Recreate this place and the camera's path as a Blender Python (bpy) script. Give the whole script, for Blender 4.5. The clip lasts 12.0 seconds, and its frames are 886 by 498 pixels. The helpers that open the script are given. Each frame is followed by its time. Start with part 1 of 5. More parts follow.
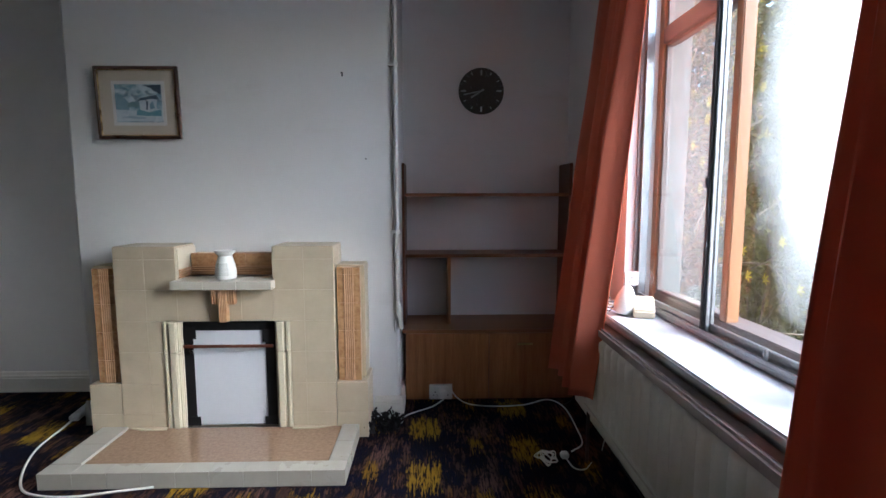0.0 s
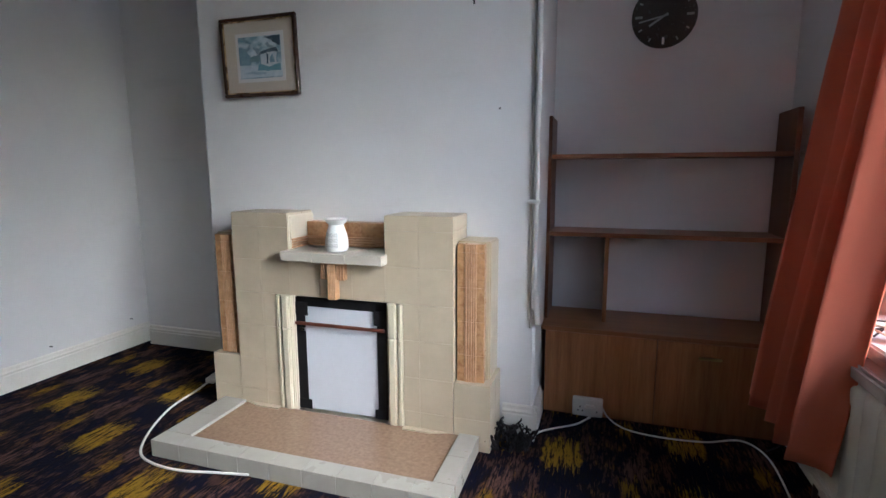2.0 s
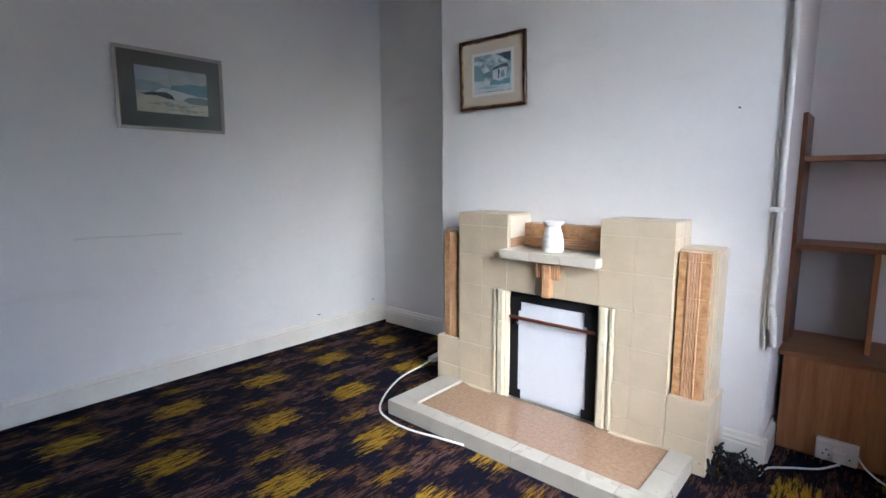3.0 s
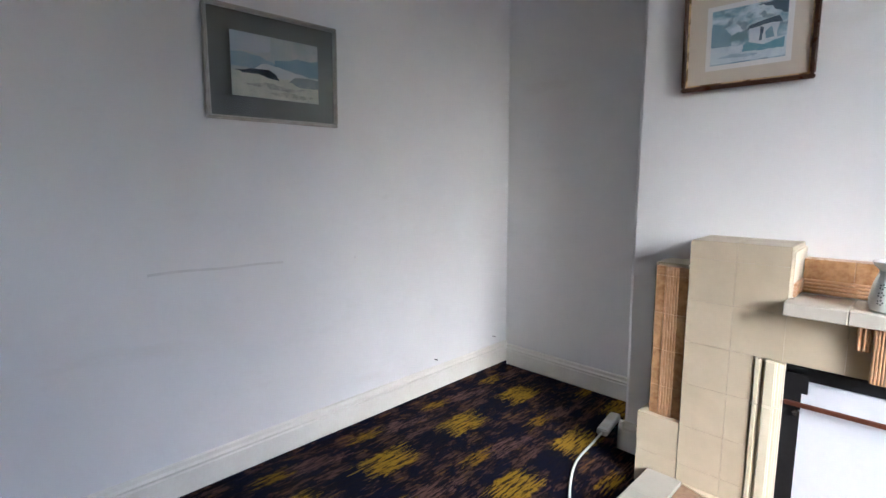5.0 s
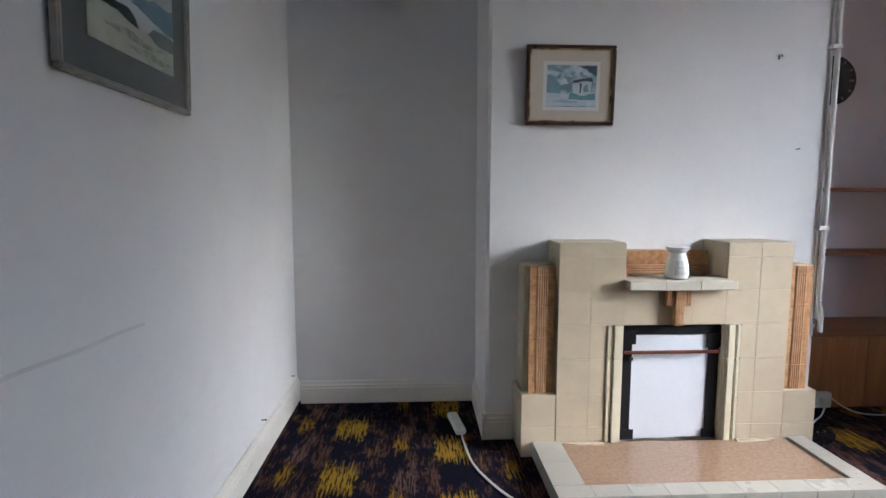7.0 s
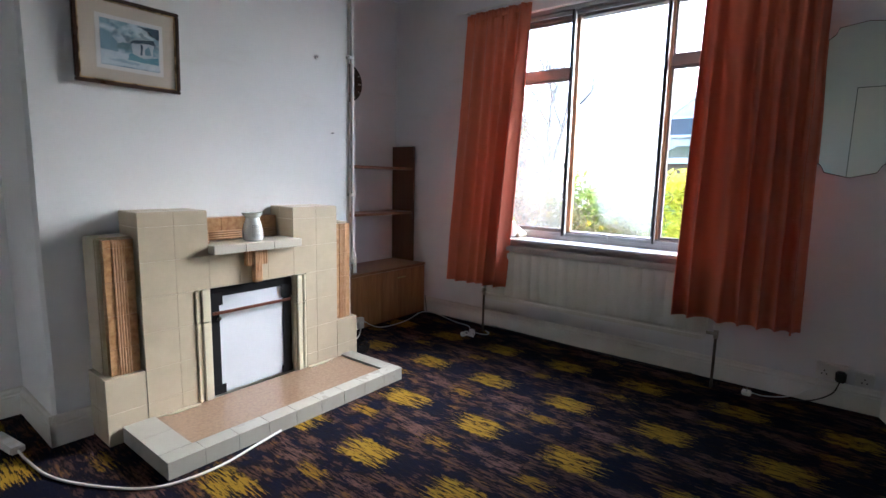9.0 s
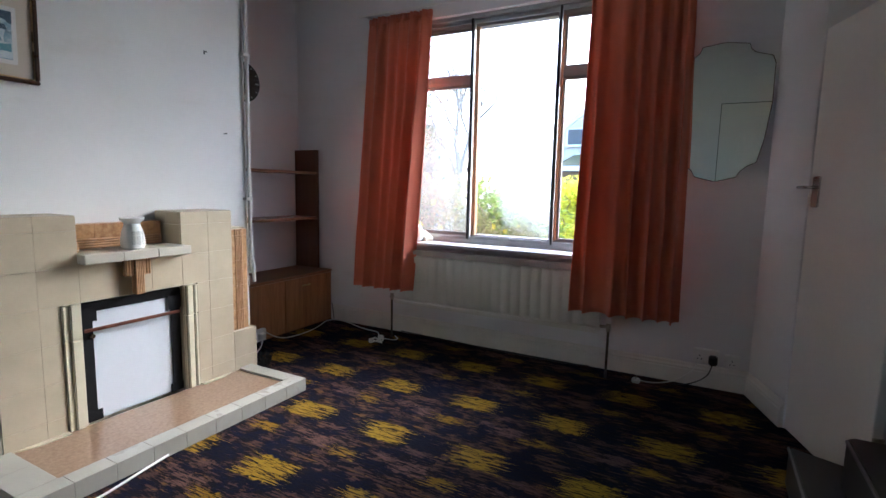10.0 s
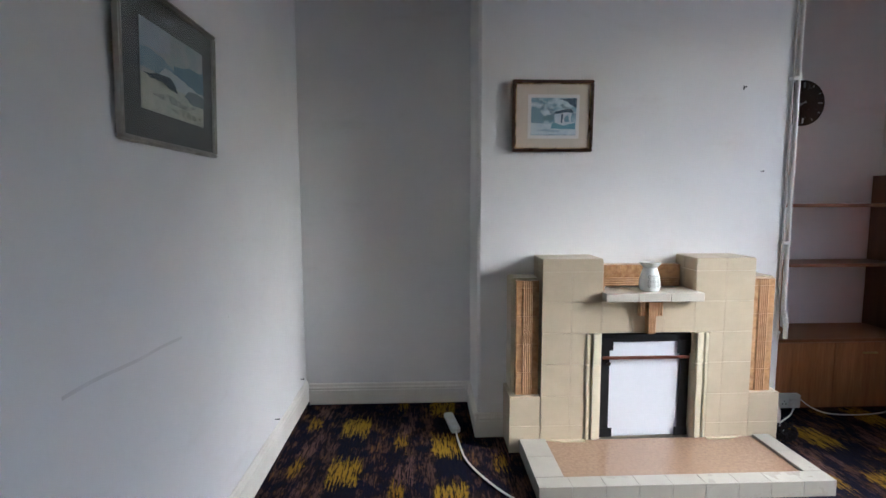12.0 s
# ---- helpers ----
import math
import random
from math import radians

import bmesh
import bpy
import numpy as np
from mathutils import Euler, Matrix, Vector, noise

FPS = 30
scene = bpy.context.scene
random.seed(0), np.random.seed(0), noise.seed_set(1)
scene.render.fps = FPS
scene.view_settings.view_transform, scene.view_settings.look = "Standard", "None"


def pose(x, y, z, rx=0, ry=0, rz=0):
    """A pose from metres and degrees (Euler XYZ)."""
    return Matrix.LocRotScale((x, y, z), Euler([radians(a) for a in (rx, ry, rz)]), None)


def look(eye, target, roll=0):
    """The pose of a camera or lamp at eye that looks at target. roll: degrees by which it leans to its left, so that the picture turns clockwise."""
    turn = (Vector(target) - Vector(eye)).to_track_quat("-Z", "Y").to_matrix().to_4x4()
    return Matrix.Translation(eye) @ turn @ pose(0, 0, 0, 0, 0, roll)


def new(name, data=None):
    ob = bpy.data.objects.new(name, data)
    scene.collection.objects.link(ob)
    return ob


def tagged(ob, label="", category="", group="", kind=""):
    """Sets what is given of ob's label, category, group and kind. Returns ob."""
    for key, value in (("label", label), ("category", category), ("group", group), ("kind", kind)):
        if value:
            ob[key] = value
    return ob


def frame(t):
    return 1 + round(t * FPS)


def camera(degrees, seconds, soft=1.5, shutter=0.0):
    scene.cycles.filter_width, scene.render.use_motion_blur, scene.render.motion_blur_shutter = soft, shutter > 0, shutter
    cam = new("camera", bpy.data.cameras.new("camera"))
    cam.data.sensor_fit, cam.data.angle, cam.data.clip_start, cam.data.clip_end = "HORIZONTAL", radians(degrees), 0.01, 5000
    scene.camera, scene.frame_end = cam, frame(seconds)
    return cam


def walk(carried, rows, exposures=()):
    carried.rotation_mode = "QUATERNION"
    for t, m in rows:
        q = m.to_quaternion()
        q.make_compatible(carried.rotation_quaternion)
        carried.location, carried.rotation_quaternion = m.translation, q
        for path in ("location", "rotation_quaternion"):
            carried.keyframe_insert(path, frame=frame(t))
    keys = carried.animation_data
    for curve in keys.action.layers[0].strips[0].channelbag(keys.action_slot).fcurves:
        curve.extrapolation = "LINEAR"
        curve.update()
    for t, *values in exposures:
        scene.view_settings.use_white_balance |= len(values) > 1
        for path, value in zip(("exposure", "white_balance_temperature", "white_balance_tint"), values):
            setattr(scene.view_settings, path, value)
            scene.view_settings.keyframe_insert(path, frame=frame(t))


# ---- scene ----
cam = camera(83.3, 12.0)
PATH = [
    (0, (-0.11, -0.091, 1.336), (-0.06, 1.896, 1.122), -0.1),
    (0.5, (-0.03, 0.169, 1.249), (0.143, 2.144, 0.979), 0.1),
    (1, (0.012, 0.412, 1.245), (0.132, 2.386, 0.943), 0.0),
    (1.5, (-0.006, 0.565, 1.254), (-0.136, 2.538, 0.949), -0.1),
    (2, (-0.024, 0.508, 1.255), (-0.622, 2.392, 0.955), -0.2),
    (2.5, (-0.015, 0.404, 1.263), (-1.054, 2.087, 0.968), -0.4),
    (3, (-0.01, 0.374, 1.262), (-1.31, 1.867, 0.978), -0.3),
    (3.2, (-0.021, 0.37, 1.248), (-1.384, 1.808, 0.977), -0.3),
    (4.8, (-0.902, 0.571, 1.314), (-2.367, 1.893, 0.989), -0.4),
    (5, (-1.131, 0.545, 1.305), (-2.526, 1.95, 1.024), -0.2),
    (5.5, (-1.622, 0.542, 1.315), (-2.825, 2.12, 1.065), -0.4),
    (6, (-2.004, 0.506, 1.32), (-2.84, 2.311, 1.11), -0.3),
    (6.5, (-2.229, 0.358, 1.311), (-2.621, 2.311, 1.135), -0.1),
    (7, (-2.465, 0.222, 1.276), (-2.367, 2.209, 1.077), 0.1),
    (7.5, (-2.547, 0.194, 1.252), (-1.944, 2.085, 1.008), 0.3),
    (7.7, (-2.566, 0.157, 1.253), (-1.755, 1.966, 0.987), 0.4),
    (9.3, (-2.72, 0.051, 1.251), (-1.084, 1.169, 0.982), 1.3),
    (9.5, (-2.708, 0.039, 1.242), (-1.03, 1.094, 0.979), 1.3),
    (10, (-2.668, 0.029, 1.229), (-0.915, 0.962, 0.987), 1.3),
    (10.5, (-2.594, 0.122, 1.201), (-0.924, 1.198, 0.971), 1.2),
    (11, (-2.618, 0.076, 1.243), (-1.469, 1.697, 1.014), 0.9),
    (11.5, (-2.573, -0.059, 1.293), (-1.998, 1.844, 1.072), 0.1),
    (12, (-2.419, -0.036, 1.381), (-2.343, 1.954, 1.187), -0.2),
]
walk(cam, [(t, look(eye, target, roll)) for t, eye, target, roll in PATH],
     exposures=[(0.0, 3.05, 5030, 5), (1.2, 2.95, 5030, 5), (2.6, 3.65, 5000, 7), (5.0, 4.1, 5120, 9), (6.0, 4.1, 5120, 9), (7.0, 3.7, 5080, 8), (7.5, 3.9, 5080, 8), (9.3, 3.65, 5020, 6), (10.6, 3.5, 5020, 6), (12.0, 3.75, 5080, 7)])

# ---- light ----
world = bpy.data.worlds.new("sky")
scene.world = world
world.use_nodes = True
wn = world.node_tree.nodes
sky = wn.new("ShaderNodeTexSky")
sky.sky_type, sky.sun_disc = "NISHITA", False
sky.sun_elevation, sky.sun_rotation = radians(36), radians(112)
sky.air_density, sky.dust_density, sky.ozone_density = 1.0, 4.0, 1.0
wn["Background"].inputs["Strength"].default_value = 0.13
world.node_tree.links.new(sky.outputs["Color"], wn["Background"].inputs["Color"])
sun = new("sun", bpy.data.lights.new("sun", "SUN"))
sun.data.energy, sun.data.angle, sun.data.color = 0.16, radians(150), (0.95, 0.98, 1.0)
sun.matrix_world = look((9.2, -3.72, 7.2), (0, 0, 0))


# ---- materials ----
def nodes_of(name):
    m = bpy.data.materials.new(name)
    m.use_nodes = True
    return m, m.node_tree.nodes, m.node_tree.links, m.node_tree.nodes["Principled BSDF"]


def link_math(nt, op, a, b=None, clamp=False):
    n = nt.nodes.new("ShaderNodeMath")
    n.operation, n.use_clamp = op, clamp
    for i, v in enumerate((a, b)):
        if v is None:
            continue
        if isinstance(v, (int, float)):
            n.inputs[i].default_value = v
        else:
            nt.links.new(v, n.inputs[i])
    return n.outputs[0]


def mixed(nt, fac, a, b):
    n = nt.nodes.new("ShaderNodeMix")
    n.data_type = "RGBA"
    for i, v in ((0, fac), (6, a), (7, b)):
        if isinstance(v, (int, float)):
            n.inputs[i].default_value = v
        elif isinstance(v, tuple):
            n.inputs[i].default_value = (*v, 1)
        else:
            nt.links.new(v, n.inputs[i])
    return n.outputs[2]


def coords(nt, scale=(1, 1, 1)):
    c = nt.nodes.new("ShaderNodeTexCoord")
    m = nt.nodes.new("ShaderNodeMapping")
    m.inputs["Scale"].default_value = scale
    nt.links.new(c.outputs["Object"], m.inputs["Vector"])
    return m.outputs[0]


def noise_of(nt, vec, scale, detail=3.0, rough=0.5):
    n = nt.nodes.new("ShaderNodeTexNoise")
    n.inputs["Scale"].default_value, n.inputs["Detail"].default_value = scale, detail
    n.inputs["Roughness"].default_value = rough
    nt.links.new(vec, n.inputs["Vector"])
    return n.outputs[0]


def ramp(nt, fac, stops):
    r = nt.nodes.new("ShaderNodeValToRGB")
    while len(r.color_ramp.elements) < len(stops):
        r.color_ramp.elements.new(0.5)
    for e, (p, c) in zip(r.color_ramp.elements, stops):
        e.position = p
        e.color = (c, c, c, 1) if isinstance(c, (int, float)) else (*c, 1)
    nt.links.new(fac, r.inputs[0])
    return r.outputs[0]


def bump(nt, p, height, strength, dist=0.002):
    b = nt.nodes.new("ShaderNodeBump")
    b.inputs["Strength"].default_value, b.inputs["Distance"].default_value = strength, dist
    nt.links.new(height, b.inputs["Height"])
    nt.links.new(b.outputs[0], p.inputs["Normal"])


def surface(name, c1, c2, rough=0.6, scale=3.0, fine=60.0, bumps=0.15, metal=0.0, stretch=(1, 1, 1), dist=0.002, spec=0.5):
    """Two colours mixed at a broad and a fine scale, with fine relief."""
    m, n, l, p = nodes_of(name)
    nt = m.node_tree
    v = coords(nt, stretch)
    broad = noise_of(nt, v, scale, 4)
    grain = noise_of(nt, v, fine, 3)
    f = link_math(nt, "ADD", link_math(nt, "MULTIPLY", broad, 0.7), link_math(nt, "MULTIPLY", grain, 0.3))
    l.new(mixed(nt, ramp(nt, f, ((0.33, 0.0), (0.67, 1.0))), c1, c2), p.inputs["Base Color"])
    r = link_math(nt, "ADD", link_math(nt, "MULTIPLY", broad, 0.2), rough - 0.1, True)
    l.new(r, p.inputs["Roughness"])
    p.inputs["Metallic"].default_value = metal
    p.inputs["Specular IOR Level"].default_value = spec
    if bumps:
        bump(nt, p, grain, bumps, dist)
    return m


def wall_paint(name, c1, c2, mark=(0.60, 0.57, 0.52)):
    """Old emulsion over uneven plaster: soft undulation, roller stipple, faint grubby marks."""
    m, n, l, p = nodes_of(name)
    nt = m.node_tree
    v = coords(nt)
    broad = noise_of(nt, v, 1.3, 5, 0.6)
    mid = noise_of(nt, v, 9, 4)
    fine = noise_of(nt, v, 170, 3)
    col = mixed(nt, ramp(nt, broad, ((0.35, 0.0), (0.7, 1.0))), c1, c2)
    smudge = noise_of(nt, coords(nt, (0.6, 0.6, 2.2)), 2.6, 7, 0.65)
    col = mixed(nt, ramp(nt, smudge, ((0.60, 0.0), (0.78, 0.35))), col, mark)
    l.new(col, p.inputs["Base Color"])
    p.inputs["Roughness"].default_value = 0.75
    p.inputs["Specular IOR Level"].default_value = 0.3
    h = link_math(nt, "ADD", link_math(nt, "MULTIPLY", fine, 0.12), link_math(nt, "ADD", link_math(nt, "MULTIPLY", mid, 0.5), link_math(nt, "MULTIPLY", broad, 2.0)))
    bump(nt, p, h, 0.35, 0.006)
    return m


def wood(name, c1, c2, rough=0.45, axis="z", scale=1.0):
    m, n, l, p = nodes_of(name)
    nt = m.node_tree
    s = {"x": (0.6, 9, 9), "y": (9, 0.6, 9), "z": (9, 9, 0.6)}[axis]
    v = coords(nt, tuple(k * scale for k in s))
    warp = noise_of(nt, v, 1.6, 5, 0.6)
    grain = noise_of(nt, v, 9, 4, 0.7)
    f = link_math(nt, "ADD", link_math(nt, "MULTIPLY", warp, 0.65), link_math(nt, "MULTIPLY", grain, 0.35))
    info = nt.nodes.new("ShaderNodeObjectInfo")
    f = link_math(nt, "ADD", f, link_math(nt, "MULTIPLY", link_math(nt, "SUBTRACT", info.outputs["Random"], 0.5), 0.1))
    l.new(mixed(nt, ramp(nt, f, ((0.34, 0.0), (0.66, 1.0))), c1, c2), p.inputs["Base Color"])
    p.inputs["Roughness"].default_value = rough
    bump(nt, p, grain, 0.12, 0.001)
    return m


def tile_glaze(name, c1, c2, rough=0.36, scale=8.0):
    m, n, l, p = nodes_of(name)
    p.inputs["Specular IOR Level"].default_value = 0.35
    nt = m.node_tree
    v = coords(nt)
    info = nt.nodes.new("ShaderNodeObjectInfo")
    f = noise_of(nt, v, scale, 5, 0.6)
    f = link_math(nt, "ADD", f, link_math(nt, "MULTIPLY", link_math(nt, "SUBTRACT", info.outputs["Random"], 0.5), 0.12))
    l.new(mixed(nt, ramp(nt, f, ((0.3, 0.0), (0.7, 1.0))), c1, c2), p.inputs["Base Color"])
    l.new(link_math(nt, "ADD", link_math(nt, "MULTIPLY", f, 0.25), rough - 0.1, True), p.inputs["Roughness"])
    bump(nt, p, noise_of(nt, v, 18, 2), 0.06, 0.002)
    return m


def carpet_material():
    """Dark pile with staggered ragged yellow and tan blocks."""
    m, n, l, p = nodes_of("patterned_carpet")
    nt = m.node_tree
    v = coords(nt)
    sep = nt.nodes.new("ShaderNodeSeparateXYZ")
    l.new(v, sep.inputs[0])
    streak = noise_of(nt, coords(nt, (1, 0.05, 1)), 120, 3, 0.7)
    rag = link_math(nt, "MULTIPLY", link_math(nt, "SUBTRACT", streak, 0.5), 0.55)
    ragx = link_math(nt, "MULTIPLY", link_math(nt, "SUBTRACT", noise_of(nt, coords(nt, (0.3, 1, 1)), 26, 2), 0.5), 0.06)
    x = link_math(nt, "ADD", sep.outputs[0], ragx)
    y = link_math(nt, "ADD", sep.outputs[1], rag)
    PX, PY = 1.076, 0.508

    def block(cx, cy, w, h, soft=0.012):
        out = None
        for k in (0, 1):
            u = link_math(nt, "SUBTRACT", link_math(nt, "WRAP", link_math(nt, "SUBTRACT", x, cx + 0.538 * k), None), 0)
            wu = u.node.inputs[0].links[0].from_node
            wu.inputs[1].default_value, wu.inputs[2].default_value = -PX / 2, PX / 2
            t = link_math(nt, "SUBTRACT", link_math(nt, "WRAP", link_math(nt, "SUBTRACT", y, cy - 0.254 * k), None), 0)
            wt = t.node.inputs[0].links[0].from_node
            wt.inputs[1].default_value, wt.inputs[2].default_value = -PY / 2, PY / 2
            a = link_math(nt, "MULTIPLY", link_math(nt, "SUBTRACT", w / 2, link_math(nt, "ABSOLUTE", u)), 1 / soft, True)
            b = link_math(nt, "MULTIPLY", link_math(nt, "SUBTRACT", h / 2, link_math(nt, "ABSOLUTE", t)), 1 / soft, True)
            ab = link_math(nt, "MULTIPLY", a, b)
            out = ab if out is None else link_math(nt, "MAXIMUM", out, ab)
        return out

    broad = noise_of(nt, coords(nt, (1, 0.7, 1)), 11, 3)
    col = mixed(nt, ramp(nt, broad, ((0.44, 0.0), (0.56, 1.0))), (0.004, 0.005, 0.016), (0.009, 0.006, 0.008))
    shift = link_math(nt, "MULTIPLY", link_math(nt, "SUBTRACT", broad, 0.5), 0.7)
    speck = link_math(nt, "ADD", noise_of(nt, coords(nt, (1, 0.17, 1)), 62, 4, 0.7), shift)
    col = mixed(nt, ramp(nt, speck, ((0.52, 0.0), (0.56, 0.95))), col, (0.066, 0.034, 0.027))
    tan = link_math(nt, "ADD", noise_of(nt, coords(nt, (1, 0.14, 1.3)), 47, 4, 0.7), shift)
    col = mixed(nt, ramp(nt, tan, ((0.63, 0.0), (0.66, 0.9))), col, (0.13, 0.064, 0.020))
    col = mixed(nt, block(-0.68, 1.180, 0.17, 0.19), col, (0.004, 0.005, 0.014))
    col = mixed(nt, block(-0.915, 1.612, 0.105, 0.135), col, (0.115, 0.062, 0.048))
    col = mixed(nt, block(-0.915, 1.612, 0.010, 0.20), col, (0.010, 0.008, 0.010))
    col = mixed(nt, block(-0.880, 1.750, 0.060, 0.085), col, (0.105, 0.056, 0.044))
    col = mixed(nt, block(-0.78, 1.650, 0.055, 0.12), col, (0.085, 0.044, 0.034))
    col = mixed(nt, block(-0.685, 1.390, 0.175, 0.215), col, (0.29, 0.175, 0.014))
    col = mixed(nt, block(-0.945, 1.447, 0.085, 0.12), col, (0.22, 0.125, 0.011))
    dark = ramp(nt, noise_of(nt, coords(nt, (1, 0.10, 1)), 90, 4, 0.75), ((0.52, 0.0), (0.55, 0.95)))
    col = mixed(nt, dark, col, (0.007, 0.006, 0.010))
    l.new(col, p.inputs["Base Color"])
    p.inputs["Roughness"].default_value = 0.95
    p.inputs["Specular IOR Level"].default_value = 0.08
    bump(nt, p, noise_of(nt, v, 330, 2), 0.8, 0.006)
    return m


def cloth(name, c1, c2):
    m, n, l, p = nodes_of(name)
    nt = m.node_tree
    v = coords(nt)
    weave = noise_of(nt, coords(nt, (1, 1, 0.25)), 320, 2)
    col = mixed(nt, ramp(nt, noise_of(nt, coords(nt, (1, 1, 0.3)), 5, 4), ((0.3, 0.0), (0.7, 1.0))), c1, c2)
    l.new(col, p.inputs["Base Color"])
    p.inputs["Roughness"].default_value = 0.9
    p.inputs["Specular IOR Level"].default_value = 0.2
    p.inputs["Sheen Weight"].default_value = 0.2
    bump(nt, p, weave, 0.3, 0.001)
    tr = nt.nodes.new("ShaderNodeBsdfTranslucent")
    l.new(col, tr.inputs["Color"])
    mx = nt.nodes.new("ShaderNodeMixShader")
    mx.inputs[0].default_value = 0.12
    l.new(p.outputs[0], mx.inputs[1])
    l.new(tr.outputs[0], mx.inputs[2])
    l.new(mx.outputs[0], n["Material Output"].inputs[0])
    return m


def pane_glass(name, mist=None):
    """Clear pane; mist is the share of condensation from (centre y, centre z, spread y, spread z, strength)."""
    m, n, l, p = nodes_of(name)
    nt = m.node_tree
    tr = nt.nodes.new("ShaderNodeBsdfTransparent")
    gl = nt.nodes.new("ShaderNodeBsdfGlossy")
    gl.inputs["Roughness"].default_value = 0.02
    lw = nt.nodes.new("ShaderNodeLayerWeight")
    gloss = link_math(nt, "ADD", link_math(nt, "MULTIPLY", link_math(nt, "POWER", lw.outputs["Facing"], 4.0), 0.35), 0.02)
    mx = nt.nodes.new("ShaderNodeMixShader")
    l.new(gloss, mx.inputs[0])
    l.new(tr.outputs[0], mx.inputs[1])
    l.new(gl.outputs[0], mx.inputs[2])
    last = mx.outputs[0]
    if mist:
        cy, cz, sy, sz, k = mist
        sep = nt.nodes.new("ShaderNodeSeparateXYZ")
        l.new(coords(nt), sep.inputs[0])
        a = link_math(nt, "DIVIDE", link_math(nt, "SUBTRACT", sep.outputs[1], cy), sy)
        b = link_math(nt, "DIVIDE", link_math(nt, "SUBTRACT", sep.outputs[2], cz), sz)
        d = link_math(nt, "SQRT", link_math(nt, "ADD", link_math(nt, "MULTIPLY", a, a), link_math(nt, "MULTIPLY", b, b)))
        d = link_math(nt, "ADD", d, link_math(nt, "MULTIPLY", link_math(nt, "SUBTRACT", noise_of(nt, coords(nt), 5, 5), 0.5), 0.5))
        f = ramp(nt, d, ((0.15, k), (1.0, 0.0)))
        tl = nt.nodes.new("ShaderNodeBsdfTranslucent")
        tl.inputs["Color"].default_value = (0.56, 0.58, 0.58, 1)
        df = nt.nodes.new("ShaderNodeBsdfDiffuse")
        df.inputs["Color"].default_value = (0.8, 0.82, 0.82, 1)
        md = nt.nodes.new("ShaderNodeMixShader")
        md.inputs[0].default_value = 0.25
        l.new(tl.outputs[0], md.inputs[1])
        l.new(df.outputs[0], md.inputs[2])
        mm = nt.nodes.new("ShaderNodeMixShader")
        l.new(f, mm.inputs[0])
        l.new(last, mm.inputs[1])
        l.new(md.outputs[0], mm.inputs[2])
        last = mm.outputs[0]
    l.new(last, n["Material Output"].inputs[0])
    return m


PAINT = wall_paint("white_wall_paint", (0.78, 0.77, 0.76), (0.72, 0.71, 0.70))
CEIL = wall_paint("ceiling_paint", (0.80, 0.80, 0.79), (0.76, 0.75, 0.74))
SKIRT = surface("white_gloss_skirting", (0.76, 0.74, 0.68), (0.68, 0.65, 0.58), 0.4, 5, 80, 0.08)
WHITE = surface("white_gloss_paint", (0.80, 0.80, 0.78), (0.74, 0.74, 0.72), 0.32, 3, 60, 0.05)
DOORP = surface("door_cream_paint", (0.80, 0.77, 0.71), (0.75, 0.72, 0.66), 0.35, 2, 60, 0.05)
CARPET = carpet_material()
CREAM = tile_glaze("cream_glazed_tile", (0.52, 0.445, 0.32), (0.46, 0.39, 0.275))
CREAMC = tile_glaze("cream_hearth_tile", (0.38, 0.365, 0.32), (0.33, 0.315, 0.27), 0.28)
SHELFT = tile_glaze("pale_shelf_tile", (0.56, 0.53, 0.46), (0.50, 0.465, 0.395), 0.28)
GROUT = surface("cream_grout", (0.64, 0.58, 0.46), (0.58, 0.52, 0.41), 0.8)
JAMB = tile_glaze("pale_cream_moulding", (0.64, 0.59, 0.45), (0.58, 0.525, 0.385))
FAIENCE = tile_glaze("mottled_brown_faience", (0.55, 0.34, 0.17), (0.31, 0.155, 0.065), 0.28, 40)
RIB = tile_glaze("brown_rib_glaze", (0.56, 0.35, 0.20), (0.42, 0.24, 0.12), 0.28, 25)
BUFF = tile_glaze("buff_hearth_inset", (0.30, 0.205, 0.135), (0.20, 0.13, 0.085), 0.12, 60)
BLACK = surface("black_tape", (0.008, 0.008, 0.009), (0.014, 0.014, 0.015), 0.75, 6, 60, 0.2, spec=0.15)
BUFF.node_tree.nodes["Principled BSDF"].inputs["Specular IOR Level"].default_value = 0.7
BOARD = surface("white_board", (0.66, 0.68, 0.73), (0.62, 0.64, 0.69), 0.5, 2, 50, 0.05)
COPPER = surface("brown_metal_bar", (0.20, 0.07, 0.04), (0.12, 0.04, 0.025), 0.4, 20, 90, 0.1, 0.5)
TEAK = wood("teak_veneer", (0.42, 0.20, 0.08), (0.21, 0.085, 0.030), 0.42, "z", 1.6)
DARKW = wood("dark_teak_board", (0.16, 0.065, 0.028), (0.09, 0.035, 0.016), 0.4)
TEAKX = wood("teak_shelf", (0.27, 0.125, 0.05), (0.17, 0.07, 0.028), 0.4, "x")
CURT = cloth("terracotta_curtain", (0.68, 0.205, 0.115), (0.60, 0.165, 0.090))
ALU = surface("grey_aluminium", (0.40, 0.40, 0.40), (0.30, 0.30, 0.30), 0.4, 6, 90, 0.05, 0.85)
SEAL = surface("black_rubber_seal", (0.015, 0.013, 0.013), (0.025, 0.02, 0.02), 0.6)
VARN = wood("varnished_window_wood", (0.38, 0.19, 0.08), (0.28, 0.125, 0.05), 0.35)
VARND = wood("weathered_window_wood", (0.20, 0.155, 0.135), (0.14, 0.105, 0.09), 0.5, "y")
RADP = surface("radiator_enamel", (0.72, 0.70, 0.64), (0.64, 0.62, 0.55), 0.35, 4, 70, 0.04)
